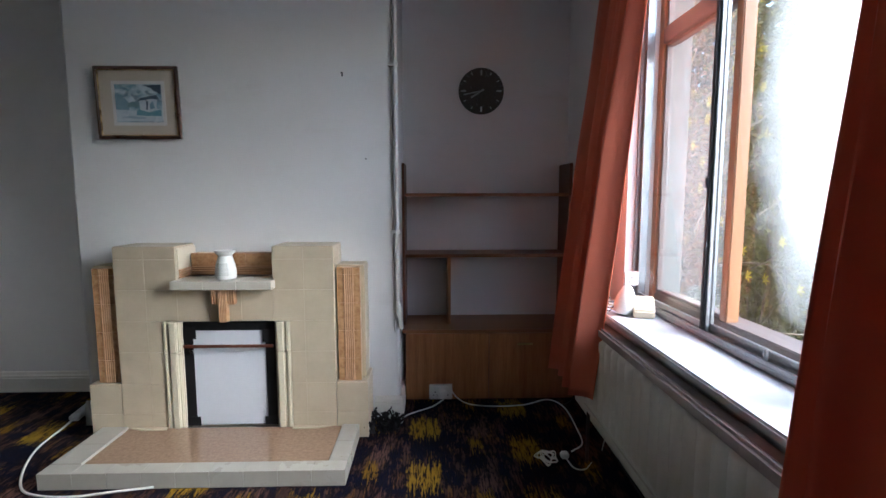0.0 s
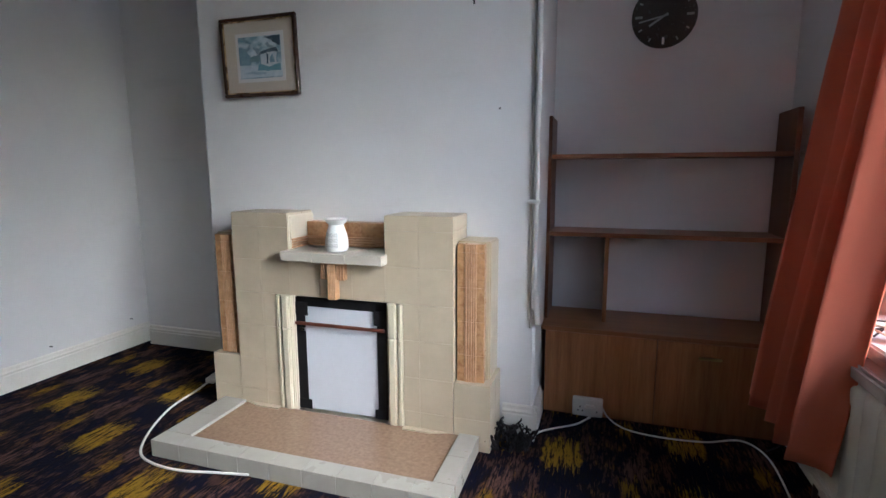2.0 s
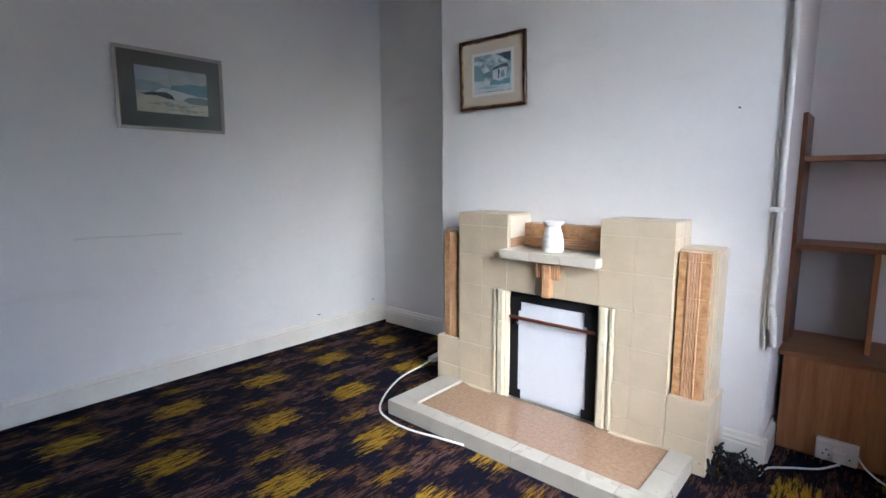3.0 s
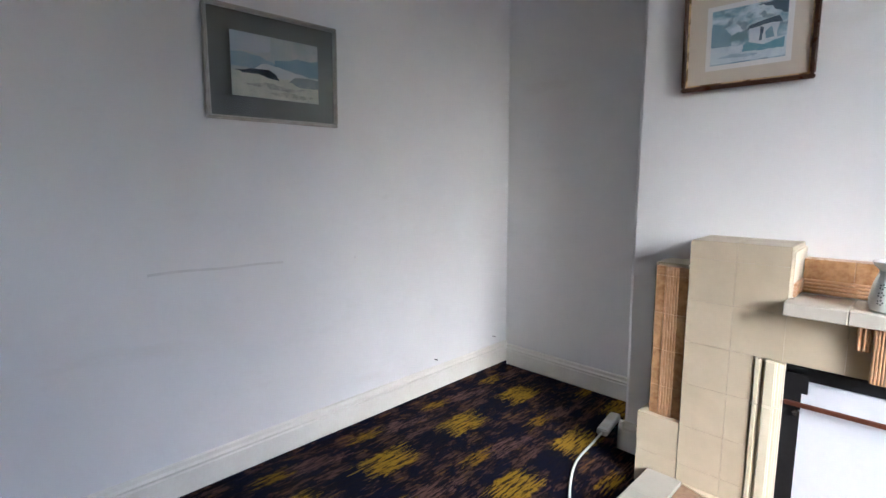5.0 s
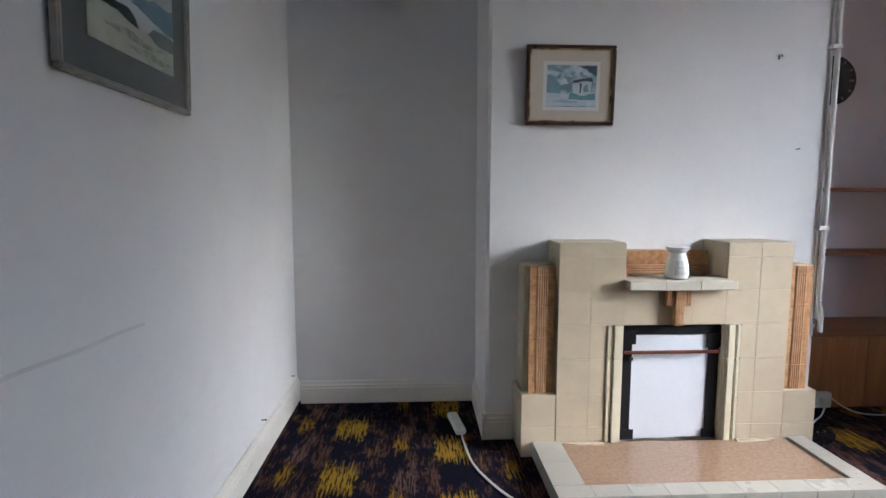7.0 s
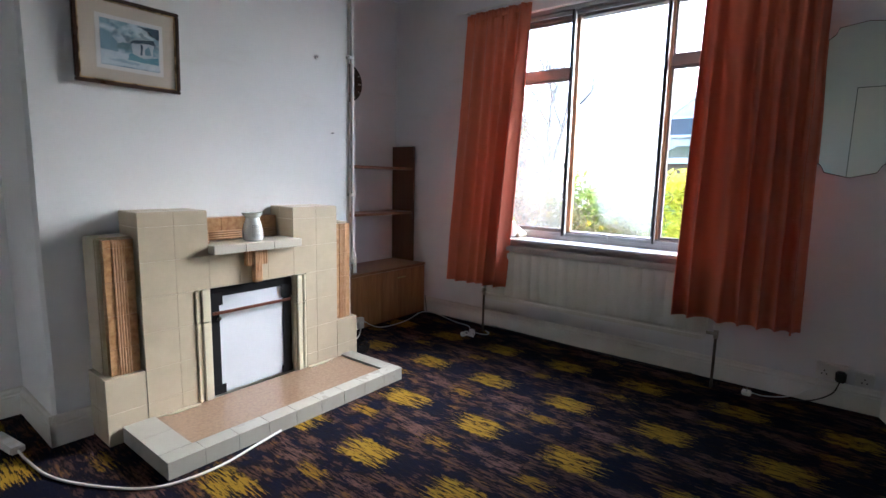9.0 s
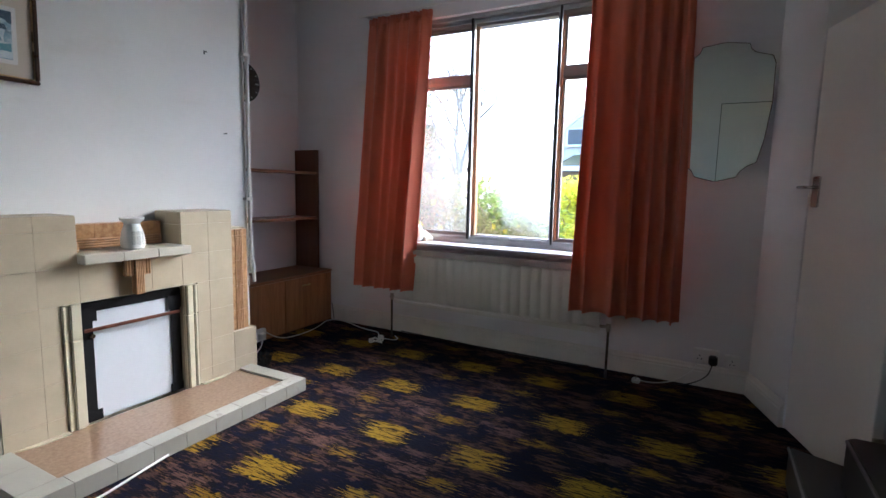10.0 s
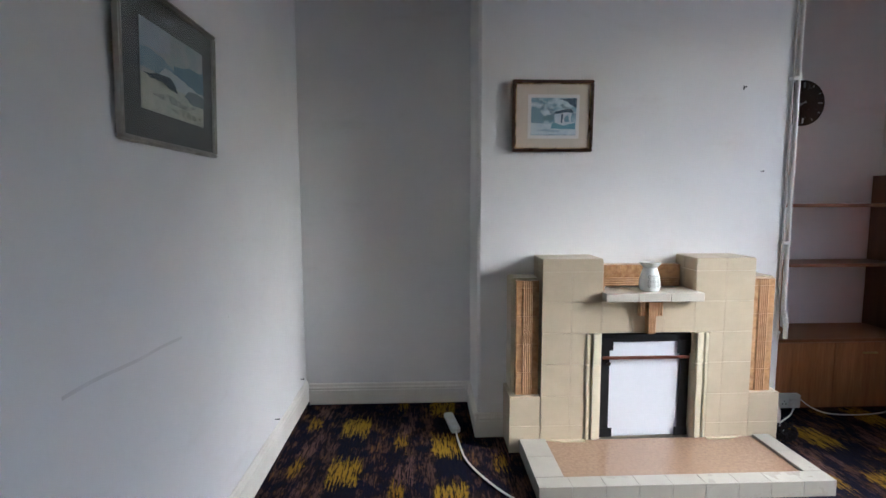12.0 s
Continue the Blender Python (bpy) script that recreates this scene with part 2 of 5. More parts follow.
RADT = surface("taupe_radiator_top", (0.46, 0.41, 0.39), (0.35, 0.31, 0.29), 0.35, 8, 70, 0.05)
PIPEP = surface("pipe_white_paint", (0.72, 0.71, 0.68), (0.64, 0.62, 0.58), 0.35, 8, 60, 0.1)
PIPED = surface("dark_copper_pipe", (0.10, 0.085, 0.075), (0.06, 0.05, 0.045), 0.5, 12, 60, 0.1, 0.4)
BRASS = surface("valve_metal", (0.45, 0.42, 0.36), (0.30, 0.27, 0.22), 0.35, 20, 60, 0.05, 0.9)
PLAST = surface("white_plastic", (0.78, 0.77, 0.73), (0.72, 0.71, 0.66), 0.35, 6, 90, 0.03)
CREAMP = surface("cream_plastic", (0.66, 0.60, 0.46), (0.60, 0.54, 0.40), 0.35, 6, 90, 0.03)
BLACKP = surface("black_plastic", (0.02, 0.02, 0.02), (0.03, 0.03, 0.03), 0.4)
CHROME = surface("worn_chrome", (0.62, 0.61, 0.58), (0.5, 0.49, 0.46), 0.2, 10, 60, 0.03, 1.0)
CERAM = surface("white_ceramic", (0.84, 0.84, 0.82), (0.80, 0.80, 0.78), 0.2, 4, 40, 0.03)
HOLE = surface("dark_hole", (0.16, 0.17, 0.16), (0.10, 0.10, 0.10), 0.7)
CLOCKF = surface("dark_clock_face", (0.055, 0.045, 0.035), (0.035, 0.03, 0.026), 0.25, 30, 90, 0.1)
BRASSY = surface("gilt_metal", (0.50, 0.40, 0.18), (0.38, 0.29, 0.12), 0.35, 20, 60, 0.05, 0.9)
CLOCKM = surface("pale_clock_metal", (0.36, 0.35, 0.31), (0.26, 0.25, 0.22), 0.5, 20, 60, 0.05, 0.4)
STAIRW = wood("dark_stair_wood", (0.045, 0.03, 0.024), (0.025, 0.017, 0.014), 0.4, "x")
NAIL = surface("dark_steel", (0.06, 0.055, 0.05), (0.03, 0.03, 0.03), 0.5, 20, 60, 0.0, 0.7)

# ---- building helpers ----
def thing(name, at, label, category, group="", kind=""):
    ob = new(name)
    ob.empty_display_size = 0.1
    ob.location = at
    return tagged(ob, label, category, group, kind)


def mesh_of(name, bm, material, smooth=False):
    me = bpy.data.meshes.new(name)
    bm.normal_update()
    bm.to_mesh(me)
    bm.free()
    me.materials.append(material)
    if smooth:
        for f in me.polygons:
            f.use_smooth = True
        me.set_sharp_from_angle(angle=radians(48))
    return me


def part(name, bm, material, parent=None, label="", smooth=False):
    """Links a bmesh in world coordinates as one mesh object under its parent."""
    ob = new(name, mesh_of(name, bm, material, smooth))
    if parent:
        ob.parent = parent
        if parent.type == "EMPTY":
            ob.matrix_parent_inverse = Matrix.Translation(-parent.location)
    if label:
        ob["label"] = label
    return ob


def solo(name, bm, material, label, category, smooth=False, group="", kind=""):
    return tagged(part(name, bm, material, smooth=smooth), label, category, group, kind)


def structure(name, bm, material, label, category):
    return tagged(part(name, bm, material), label, category, kind="structure")


def box(bm, x0, x1, y0, y1, z0, z1, bevel=0.0, seg=2):
    r = bmesh.ops.create_cube(bm, size=1, matrix=Matrix.Translation(((x0 + x1) / 2, (y0 + y1) / 2, (z0 + z1) / 2)) @ Matrix.Diagonal((x1 - x0, y1 - y0, z1 - z0, 1)))
    if bevel:
        es = {e for v in r["verts"] for e in v.link_edges}
        bmesh.ops.bevel(bm, geom=list(es), offset=bevel, segments=seg, affect="EDGES")
    return bm


def boxes(*args, bevel=0.0, seg=2):
    bm = bmesh.new()
    for a in args:
        box(bm, *a, bevel=bevel, seg=seg)
    return bm


def rod(bm, a, b, r, sides=12, r2=None):
    a, b = Vector(a), Vector(b)
    m = Matrix.Translation((a + b) / 2) @ (b - a).to_track_quat("Z", "Y").to_matrix().to_4x4()
    bmesh.ops.create_cone(bm, cap_ends=True, segments=sides, radius1=r, radius2=r if r2 is None else r2, depth=(b - a).length, matrix=m)
    return bm


def smooth_line(points, n=8):
    """Catmull-Rom through the points."""
    ps = [Vector(p) for p in points]
    ps = [ps[0] * 2 - ps[1]] + ps + [ps[-1] * 2 - ps[-2]]
    out = []
    for i in range(1, len(ps) - 2):
        a, b, c, d = ps[i - 1:i + 3]
        for k in range(n):
            t = k / n
            out.append(0.5 * (2 * b + (c - a) * t + (2 * a - 5 * b + 4 * c - d) * t * t + (3 * b - a - 3 * c + d) * t ** 3))
    out.append(ps[-2])
    return out


def tube(bm, points, r, sides=8, n=8):
    line = smooth_line(points, n) if n > 1 else [Vector(p) for p in points]
    rings = []
    for i, p in enumerate(line):
        d = (line[min(i + 1, len(line) - 1)] - line[max(i - 1, 0)]).normalized()
        u = d.cross(Vector((0.13, 0.21, 1))).normalized()
        w = d.cross(u)
        rings.append([bm.verts.new(p + r * (math.cos(2 * math.pi * k / sides) * u + math.sin(2 * math.pi * k / sides) * w)) for k in range(sides)])
    for a, b in zip(rings, rings[1:]):
        for k in range(sides):
            bm.faces.new((a[k], a[(k + 1) % sides], b[(k + 1) % sides], b[k]))
    bm.faces.new(rings[0][::-1])
    bm.faces.new(rings[-1])
    bmesh.ops.recalc_face_normals(bm, faces=bm.faces)
    return bm


def lathe(bm, at, profile, sides=28):
    rings = [[bm.verts.new(Vector(at) + Vector((r * math.cos(2 * math.pi * k / sides), r * math.sin(2 * math.pi * k / sides), z))) for k in range(sides)] for r, z in profile]
    for a, b in zip(rings, rings[1:]):
        for k in range(sides):
            bm.faces.new((a[k], a[(k + 1) % sides], b[(k + 1) % sides], b[k]))
    bm.faces.new(rings[0][::-1])
    bm.faces.new(rings[-1])
    bmesh.ops.recalc_face_normals(bm, faces=bm.faces)
    return bm


def prism(bm, outline, z0, z1):
    lo = [bm.verts.new((x, y, z0)) for x, y in outline]
    hi = [bm.verts.new((x, y, z1)) for x, y in outline]
    bm.faces.new(lo[::-1])
    bm.faces.new(hi)
    for i in range(len(lo)):
        j = (i + 1) % len(lo)
        bm.faces.new((lo[i], lo[j], hi[j], hi[i]))
    bmesh.ops.recalc_face_normals(bm, faces=bm.faces)
    return bm


def wavy_wall(bm, a, b, z0, z1, out, step=0.09, amp=0.003, seed=0.0):
    """A plaster face from a to b, gently uneven, with a flat back 0.12 m behind it along out."""
    a, b, out = Vector((*a, 0)), Vector((*b, 0)), Vector((*out, 0))
    nx, nz = max(2, int((b - a).length / step)), max(2, int((z1 - z0) / step))
    grid = []
    for i in range(nx + 1):
        col = []
        for k in range(nz + 1):
            p = a.lerp(b, i / nx) + Vector((0, 0, z0 + (z1 - z0) * k / nz))
            edge = 0.0 if i in (0, nx) else 1.0
            col.append(bm.verts.new(p + out * (amp * edge * noise.noise(p * 1.7 + Vector((seed, seed, 0))) * 2)))
        grid.append(col)
    for i in range(nx):
        for k in range(nz):
            bm.faces.new((grid[i][k], grid[i + 1][k], grid[i + 1][k + 1], grid[i][k + 1]))
    back = [[bm.verts.new(p + out * 0.12 + Vector((0, 0, z))) for z in (z0, z1)] for p in (a, b)]
    bm.faces.new((back[0][0], back[0][1], back[1][1], back[1][0]))
    for col, bk in ((grid[0], back[0]), (grid[-1], back[1])):
        bm.faces.new(col + [bk[1], bk[0]])
    bm.faces.new([c[-1] for c in grid] + [back[1][1], back[0][1]])
    bm.faces.new([c[0] for c in grid] + [back[1][0], back[0][0]])
    bmesh.ops.recalc_face_normals(bm, faces=bm.faces)
    return bm


# ---- the room ----
XL, XW = -3.23, 0.86          # long wall, window wall
YB, YA = 2.772, 3.29           # chimney breast, its far alcove
YR = 2.798                    # right front corner of the breast, which stands slightly askew
YC = 3.46                     # shelved alcove
BL, BR = -2.108, -0.298        # sides of the breast
YS = -1.15                    # wall behind the walk
H = 2.86
OY0, OY1, OZ0, OZ1 = 0.46, 2.36, 0.78, 2.54   # window opening

bm = bmesh.new()
prism(bm, [(XL, YS), (XW, YS), (XW, YC), (XL, YC)], -0.12, 0.0)
structure("floor", bm, CARPET, "dark patterned carpet with yellow and tan blocks", "carpet")
structure("ceiling", boxes((XL - 0.2, XW + 0.4, YS - 0.2, YC + 0.2, H, H + 0.15)), CEIL, "plain white ceiling", "ceiling")
structure("wall_west", wavy_wall(bmesh.new(), (XL, YS - 0.1), (XL, YA + 0.1), 0, H, (-1, 0), seed=1), PAINT, "white painted plaster wall, faintly scuffed", "wall")
structure("wall_alcove_west", wavy_wall(bmesh.new(), (XL, YA), (BL, YA), 0, H, (0, 1), seed=5), PAINT, "white painted alcove wall", "wall")
structure("wall_alcove_east", wavy_wall(bmesh.new(), (BR, YC), (XW, YC), 0, H, (0, 1), seed=9), PAINT, "white painted alcove wall behind shelves", "wall")
bm = bmesh.new()
prism(bm, [(BL, YA + 0.1), (BL - 0.004, YB + 0.012), (BL + 0.012, YB), (BR - 0.012, YR), (BR, YR + 0.012), (BR, YC + 0.1), (BR - 0.3, YC + 0.1)], 0, H)
bmesh.ops.subdivide_edges(bm, edges=[e for e in bm.edges if abs(e.verts[0].co.z - e.verts[1].co.z) > 1], cuts=24)
for v in bm.verts:
    k = noise.noise(v.co * 1.9)
    v.co.x += 0.006 * k
structure("chimney_breast", bm, PAINT, "white painted chimney breast", "wall")
bm = bmesh.new()
for a in ((XW, XW + 0.28, YS - 0.1, OY0, 0, H), (XW, XW + 0.28, OY1, YC + 0.1, 0, H), (XW, XW + 0.28, OY0, OY1, 0, OZ0), (XW, XW + 0.28, OY0, OY1, OZ1, H)):
    box(bm, *a)
structure("wall_east", bm, PAINT, "white painted window wall", "wall")
structure("wall_south", boxes((XL - 0.1, XW + 0.1, YS - 0.12, YS, 0, H)), PAINT, "plain white wall behind the walk", "wall")
bm = bmesh.new()
prism(bm, [(XW + 0.05, -0.245), (XW, -0.26), (0.43, -0.40), (0.38, -0.52), (0.38, YS), (XW + 0.05, YS)], 0, H)
structure("wall_return", bm, PAINT, "short white painted wall beside the door", "wall")


def skirting(name, a, b, inward):
    """Moulded board along a wall from a to b, thickness along inward."""
    a, b, n = Vector((*a, 0)), Vector((*b, 0)), Vector((*inward, 0))
    prof = [(0, 0), (0.022, 0), (0.022, 0.095), (0.018, 0.102), (0.020, 0.112), (0.013, 0.122), (0.010, 0.136), (0.004, 0.142), (0, 0.142)]
    bm = bmesh.new()
    ends = [[bm.verts.new(p + n * d + Vector((0, 0, z))) for d, z in prof] for p in (a, b)]
    for i in range(len(prof)):
        j = (i + 1) % len(prof)
        bm.faces.new((ends[0][i], ends[0][j], ends[1][j], ends[1][i]))
    bm.faces.new(ends[0])
    bm.faces.new(ends[1][::-1])
    bmesh.ops.recalc_face_normals(bm, faces=bm.faces)
    return structure(name, bm, SKIRT, "cream-white moulded skirting board", "skirting")


skirting("baseboard_west", (XL, YS), (XL, YA), (1, 0)).location.z = 0.024
structure("carpet_edge", boxes((XL, XL + 0.027, YS, YA, 0, 0.026), bevel=0.006), CARPET, "carpet edge turned up against the skirting", "carpet")
skirting("baseboard_alcove", (XL + 0.022, YA), (BL, YA), (0, -1))
skirting("baseboard_breast_side", (BL, YA - 0.022), (BL, YB - 0.022), (-1, 0))
skirting("baseboard_breast_left", (BL - 0.022, YB), (-1.965, YB), (0, -1))
skirting("baseboard_breast_right", (-0.445, YR - 0.002), (BR + 0.022, YR), (0, -1))
skirting("baseboard_breast_right_side", (BR, YR - 0.022), (BR, 3.05), (1, 0))
skirting("baseboard_east", (XW, -0.26), (XW, 3.05), (-1, 0))
skirting("baseboard_return", (XW - 0.022, -0.267), (0.43, -0.40), (-0.29, 0.957))

# carpet edge rucked up against the foot of the breast
bm = bmesh.new()
for k in range(90):
    p = Vector((random.uniform(-0.50, -0.30), random.uniform(2.60, 2.74), 0))
    q = p + Vector((random.uniform(-0.05, 0.05), random.uniform(-0.04, 0.04), random.uniform(0.02, 0.075)))
    w = Vector((random.uniform(-0.02, 0.02), random.uniform(-0.02, 0.02), random.uniform(0.0, 0.03)))
    tube(bm, (p, (p + q) / 2 + w, q, q + w * 1.2 - Vector((0, 0, 0.012))), random.uniform(0.003, 0.007), 5, 3)
solo("carpet_fringe", bm, surface("frayed_carpet_yarn", (0.007, 0.006, 0.007), (0.014, 0.010, 0.010), 0.95), "frayed dark carpet edge rucked up beside the hearth", "carpet edge", kind="stuff")

# ---- fireplace ----
FY = 2.56
CX = -1.21
fire = thing("fireplace", (CX, 2.5, 0), "cream tiled stepped fireplace with brown ribbed panels", "fireplace")
core = boxes((-1.788, -1.457, FY + 0.012, YR, 0, 1.058), (-0.953, -0.632, FY + 0.012, YR, 0, 1.058), (-1.46, -0.95, FY + 0.012, YR, 0.66, 0.85), (-1.46, -0.95, 2.62, YR, 0, 0.67), bevel=0.006)
part("core", core, GROUT, fire)


def tile(x0, x1, y0, y1, z0, z1, material, parent, name="tile", bevel=0.0006):
    g = 0.0004
    return part(name, boxes((x0 + g, x1 - g, y0, y1, z0 + g, z1 - g), bevel=bevel, seg=2 if bevel > 0.005 else 1), material, parent)


def facing(parent):
    rows = (0.045, 0.150, 0.317, 0.495, 0.666, 0.835, 1.000, 1.064)
    for i in range(len(rows) - 1):
        z0, z1 = rows[i], rows[i + 1]
        low = z1 < 0.68
        for side in (1, -1):
            xs = (0.34, 0.42, 0.58) if low else (0.255, 0.42, 0.58)
            for a, b in zip(xs, xs[1:]):
                x0, x1 = sorted((CX + side * a, CX + side * b))
                tile(x0, x1, FY, FY + 0.014, z0, z1, CREAM, parent)
            if z0 > 0.83:
                ys = (FY + 0.014, 2.69, YR - 0.002)
                for a, b in zip(ys, ys[1:]):
                    xi = CX + side * 0.255
                    x0, x1 = sorted((xi, xi + side * 0.012))
                    tile(x0 - 0.0005, x1, a, b, z0, z1, CREAM, parent, bevel=0.0025)
            ys = (FY + 0.014, 2.69, YR - 0.002)
            if z0 > 0.3:
                for a, b in zip(ys, ys[1:]):
                    xo = CX + side * 0.58
                    x0, x1 = sorted((xo, xo - side * 0.012))
                    tile(x0, x1 + 0.0005, a, b, z0, z1, CREAM, parent, bevel=0.0025)
    for a, b in ((-0.255, -0.085), (-0.085, 0.085), (0.085, 0.255)):
        tile(CX + a, CX + b, FY, FY + 0.014, 0.666, 0.848, CREAM, parent)
    for side in (1, -1):
        for a, b in ((0.255, 0.42), (0.42, 0.58)):
            x0, x1 = sorted((CX + side * a, CX + side * b))
            for y0, y1 in ((FY + 0.001, 2.69), (2.69, YR - 0.002)):
                tile(x0, x1, y0, y1, 1.058, 1.070, CREAM, parent, bevel=0.004)


facing(fire)
# lower wings and their ribbed panels
for side in (1, -1):
    def sx(a, b):
        return tuple(sorted((CX + side * a, CX + side * b)))
    part("wing_core", boxes((*sx(0.582, 0.742), FY + 0.016, YR, 0, 0.300), bevel=0.004), GROUT, fire)
    for z0, z1 in ((0.0, 0.150), (0.150, 0.316)):
        tile(*sx(0.582, 0.752), FY + 0.002, FY + 0.016, z0, z1, CREAM, fire)
        for y0, y1 in ((FY + 0.017, 2.68), (2.68, YR - 0.003)):
            tile(*sx(0.741, 0.752), y0, y1, z0, z1, CREAM, fire, bevel=0.0025)
    for y0, y1 in ((FY + 0.003, 2.68), (2.68, YR - 0.003)):
        tile(*sx(0.583, 0.751), y0, y1, 0.305, 0.318, CREAM, fire)
    part("panel_backing", boxes((*sx(0.582, 0.735), 2.625, YR, 0.318, 0.958), bevel=0.006), CREAM, fire, "cream tiled backing")
    edges = (0.318, 0.445, 0.600, 0.755, 0.912, 0.950)
    for z0, z1 in zip(edges, edges[1:]):
        piece = tile(*sx(0.590, 0.715), 2.590, 2.626, z0, z1, FAIENCE, fire, "ribbed_tile", 0.0012)
        ribs = bmesh.new()
        for k in range(5):
            xr = CX + side * (0.631 + 0.0108 * k)
            rod(ribs, (xr, 2.590, z0 + 0.0005), (xr, 2.590, z1 - 0.0005), 0.0057, 8)
        part("ribs", ribs, RIB, piece, "raised vertical ribs", True)

# mantel shelf, niche and brackets
for a, b in ((-0.258, -0.086), (-0.086, 0.086), (0.086, 0.268)):
    tile(CX + a, CX + b, 2.495, 2.70, 0.846, 0.892, SHELFT, fire, "shelf_tile", 0.003)
for a, b in ((-0.243, -0.10), (-0.10, 0.06), (0.06, 0.243)):
    tile(CX + a, CX + b, 2.715, YR - 0.003, 0.892, 1.016, FAIENCE, fire, "niche_tile")
bm = bmesh.new()
for k in range(4):
    rod(bm, (CX - 0.24, 2.712, 0.901 + 0.0125 * k), (CX + 0.24, 2.712, 0.901 + 0.0125 * k), 0.0058, 8)
    rod(bm, (CX - 0.243, 2.58, 0.901 + 0.0125 * k), (CX - 0.243, 2.712, 0.901 + 0.0125 * k), 0.0058, 8)
part("niche_ribs", bm, RIB, fire, "brown ribbed strip", True)
for x0, x1, z0 in ((-0.021, 0.021, 0.667), (-0.064, -0.022, 0.762), (0.022, 0.064, 0.762)):
    deep = 2.520 if z0 < 0.7 else 2.530
    br = part("bracket", boxes((CX + x0, CX + x1, deep, FY, z0, 0.846), bevel=0.004), FAIENCE, fire, "brown ribbed bracket")
    bm = bmesh.new()
    for k in range(5 if z0 < 0.7 else 3):
        xr = CX + x0 + (x1 - x0) * (k + 0.5) / (5 if z0 < 0.7 else 3)
        rod(bm, (xr, deep, z0 + 0.004), (xr, deep, 0.844), 0.0048, 8)
    part("ribs", bm, RIB, br, "raised vertical ribs", True)

# moulded uprights either side of the opening, in two lengths
for side in (1, -1):
    for z0, z1 in ((0.066, 0.495), (0.495, 0.664)):
        def sx(a, b):
            return tuple(sorted((CX + side * a, CX + side * b)))
        bm = boxes((*sx(0.255, 0.336), 2.565, 2.60, z0, z1 - 0.0015), (*sx(0.316, 0.337), 2.552, 2.57, z0, z1 - 0.0015), (*sx(0.268, 0.306), 2.548, 2.57, z0, z1 - 0.0015), bevel=0.005, seg=3)
        part("jamb", bm, JAMB, fire, "pale cream moulded upright")
# sealed opening
blank = boxes((CX - 0.258, CX + 0.258, 2.600, 2.612, 0.066, 0.664), bevel=0.002)
part("opening_board", blank, BLACK, fire, "black backing of the sealed opening")
bm = bmesh.new()
prism(bm, [(-0.206, 0.067), (0.206, 0.073), (0.200, 0.470), (0.196, 0.608), (-0.192, 0.612), (-0.200, 0.52)], 0, 0.006)
bmesh.ops.transform(bm, matrix=Matrix.Translation((CX, 2.600, 0)) @ Matrix.Rotation(radians(90), 4, "X"), verts=bm.verts)
part("white_panel", bm, BOARD, fire, "white board taped over the opening")
for x0, x1, z0, z1 in ((-0.256, -0.196, 0.075, 0.640), (0.194, 0.250, 0.082, 0.640), (-0.262, 0.262, 0.607, 0.652)):
    part("tape", boxes((CX + x0, CX + x1, 2.588, 2.593, z0, z1), bevel=0.001), BLACK, fire, "black tape strip")
for x0, x1, z0, z1 in ((-0.262, -0.175, 0.068, 0.120), (0.178, 0.252, 0.070, 0.118), (-0.268, -0.178, 0.560, 0.628), (0.180, 0.268, 0.540, 0.612)):
    part("tape_patch", boxes((CX + x0, CX + x1, 2.584, 2.588, z0, z1), bevel=0.001), BLACK, fire, "torn black tape patch")
part("cross_bar", boxes((CX - 0.243, CX + 0.243, 2.566, 2.576, 0.515, 0.532), bevel=0.003), COPPER, fire, "brown metal cross bar")
part("bar_screw", rod(bmesh.new(), (CX - 0.205, 2.575, 0.49), (CX - 0.205, 2.589, 0.49), 0.012), CHROME, fire)

# hearth
hearth = thing("hearth", (CX, 2.3, 0), "raised cream tiled hearth with a mottled buff inset", "hearth")
HX0, HX1, HY, HT = -1.905, -0.508, 2.092, 0.080
part("base", boxes((HX0 + 0.012, HX1 - 0.012, HY + 0.012, FY, 0, 0.062), bevel=0.003), GROUT, hearth)
n = 9
for k in range(n):
    a, b = HX0 + (HX1 - HX0) * k / n, HX0 + (HX1 - HX0) * (k + 1) / n
    tile(a, b, HY, 2.178, 0.002, HT, CREAMC, hearth, "edge_tile", 0.0014)
for x0, x1 in ((HX0, -1.765), (-0.600, HX1)):
    for y0, y1 in ((2.180, 2.37), (2.37, FY - 0.001)):
        tile(x0, x1, y0, y1, 0.002, HT, CREAMC, hearth, "edge_tile", 0.0014)
bm = bmesh.new()
prism(bm, [(-1.762, 2.181), (-0.603, 2.181), (-0.603, FY), (-1.762, FY)], 0.05, 0.068)
part("inset", bm, BUFF, hearth, "mottled buff polished inset")
# curved cream foot where the facing meets the inset
for side in (1, -1):
    bm = bmesh.new()
    prism(bm, [(CX + side * 0.553, FY - 0.002), (CX + side * 0.34, FY - 0.002), (CX + side * 0.34, FY - 0.03), (CX + side * 0.47, FY - 0.03)], 0.068, 0.074)
    part("foot", bm, CREAM, hearth)

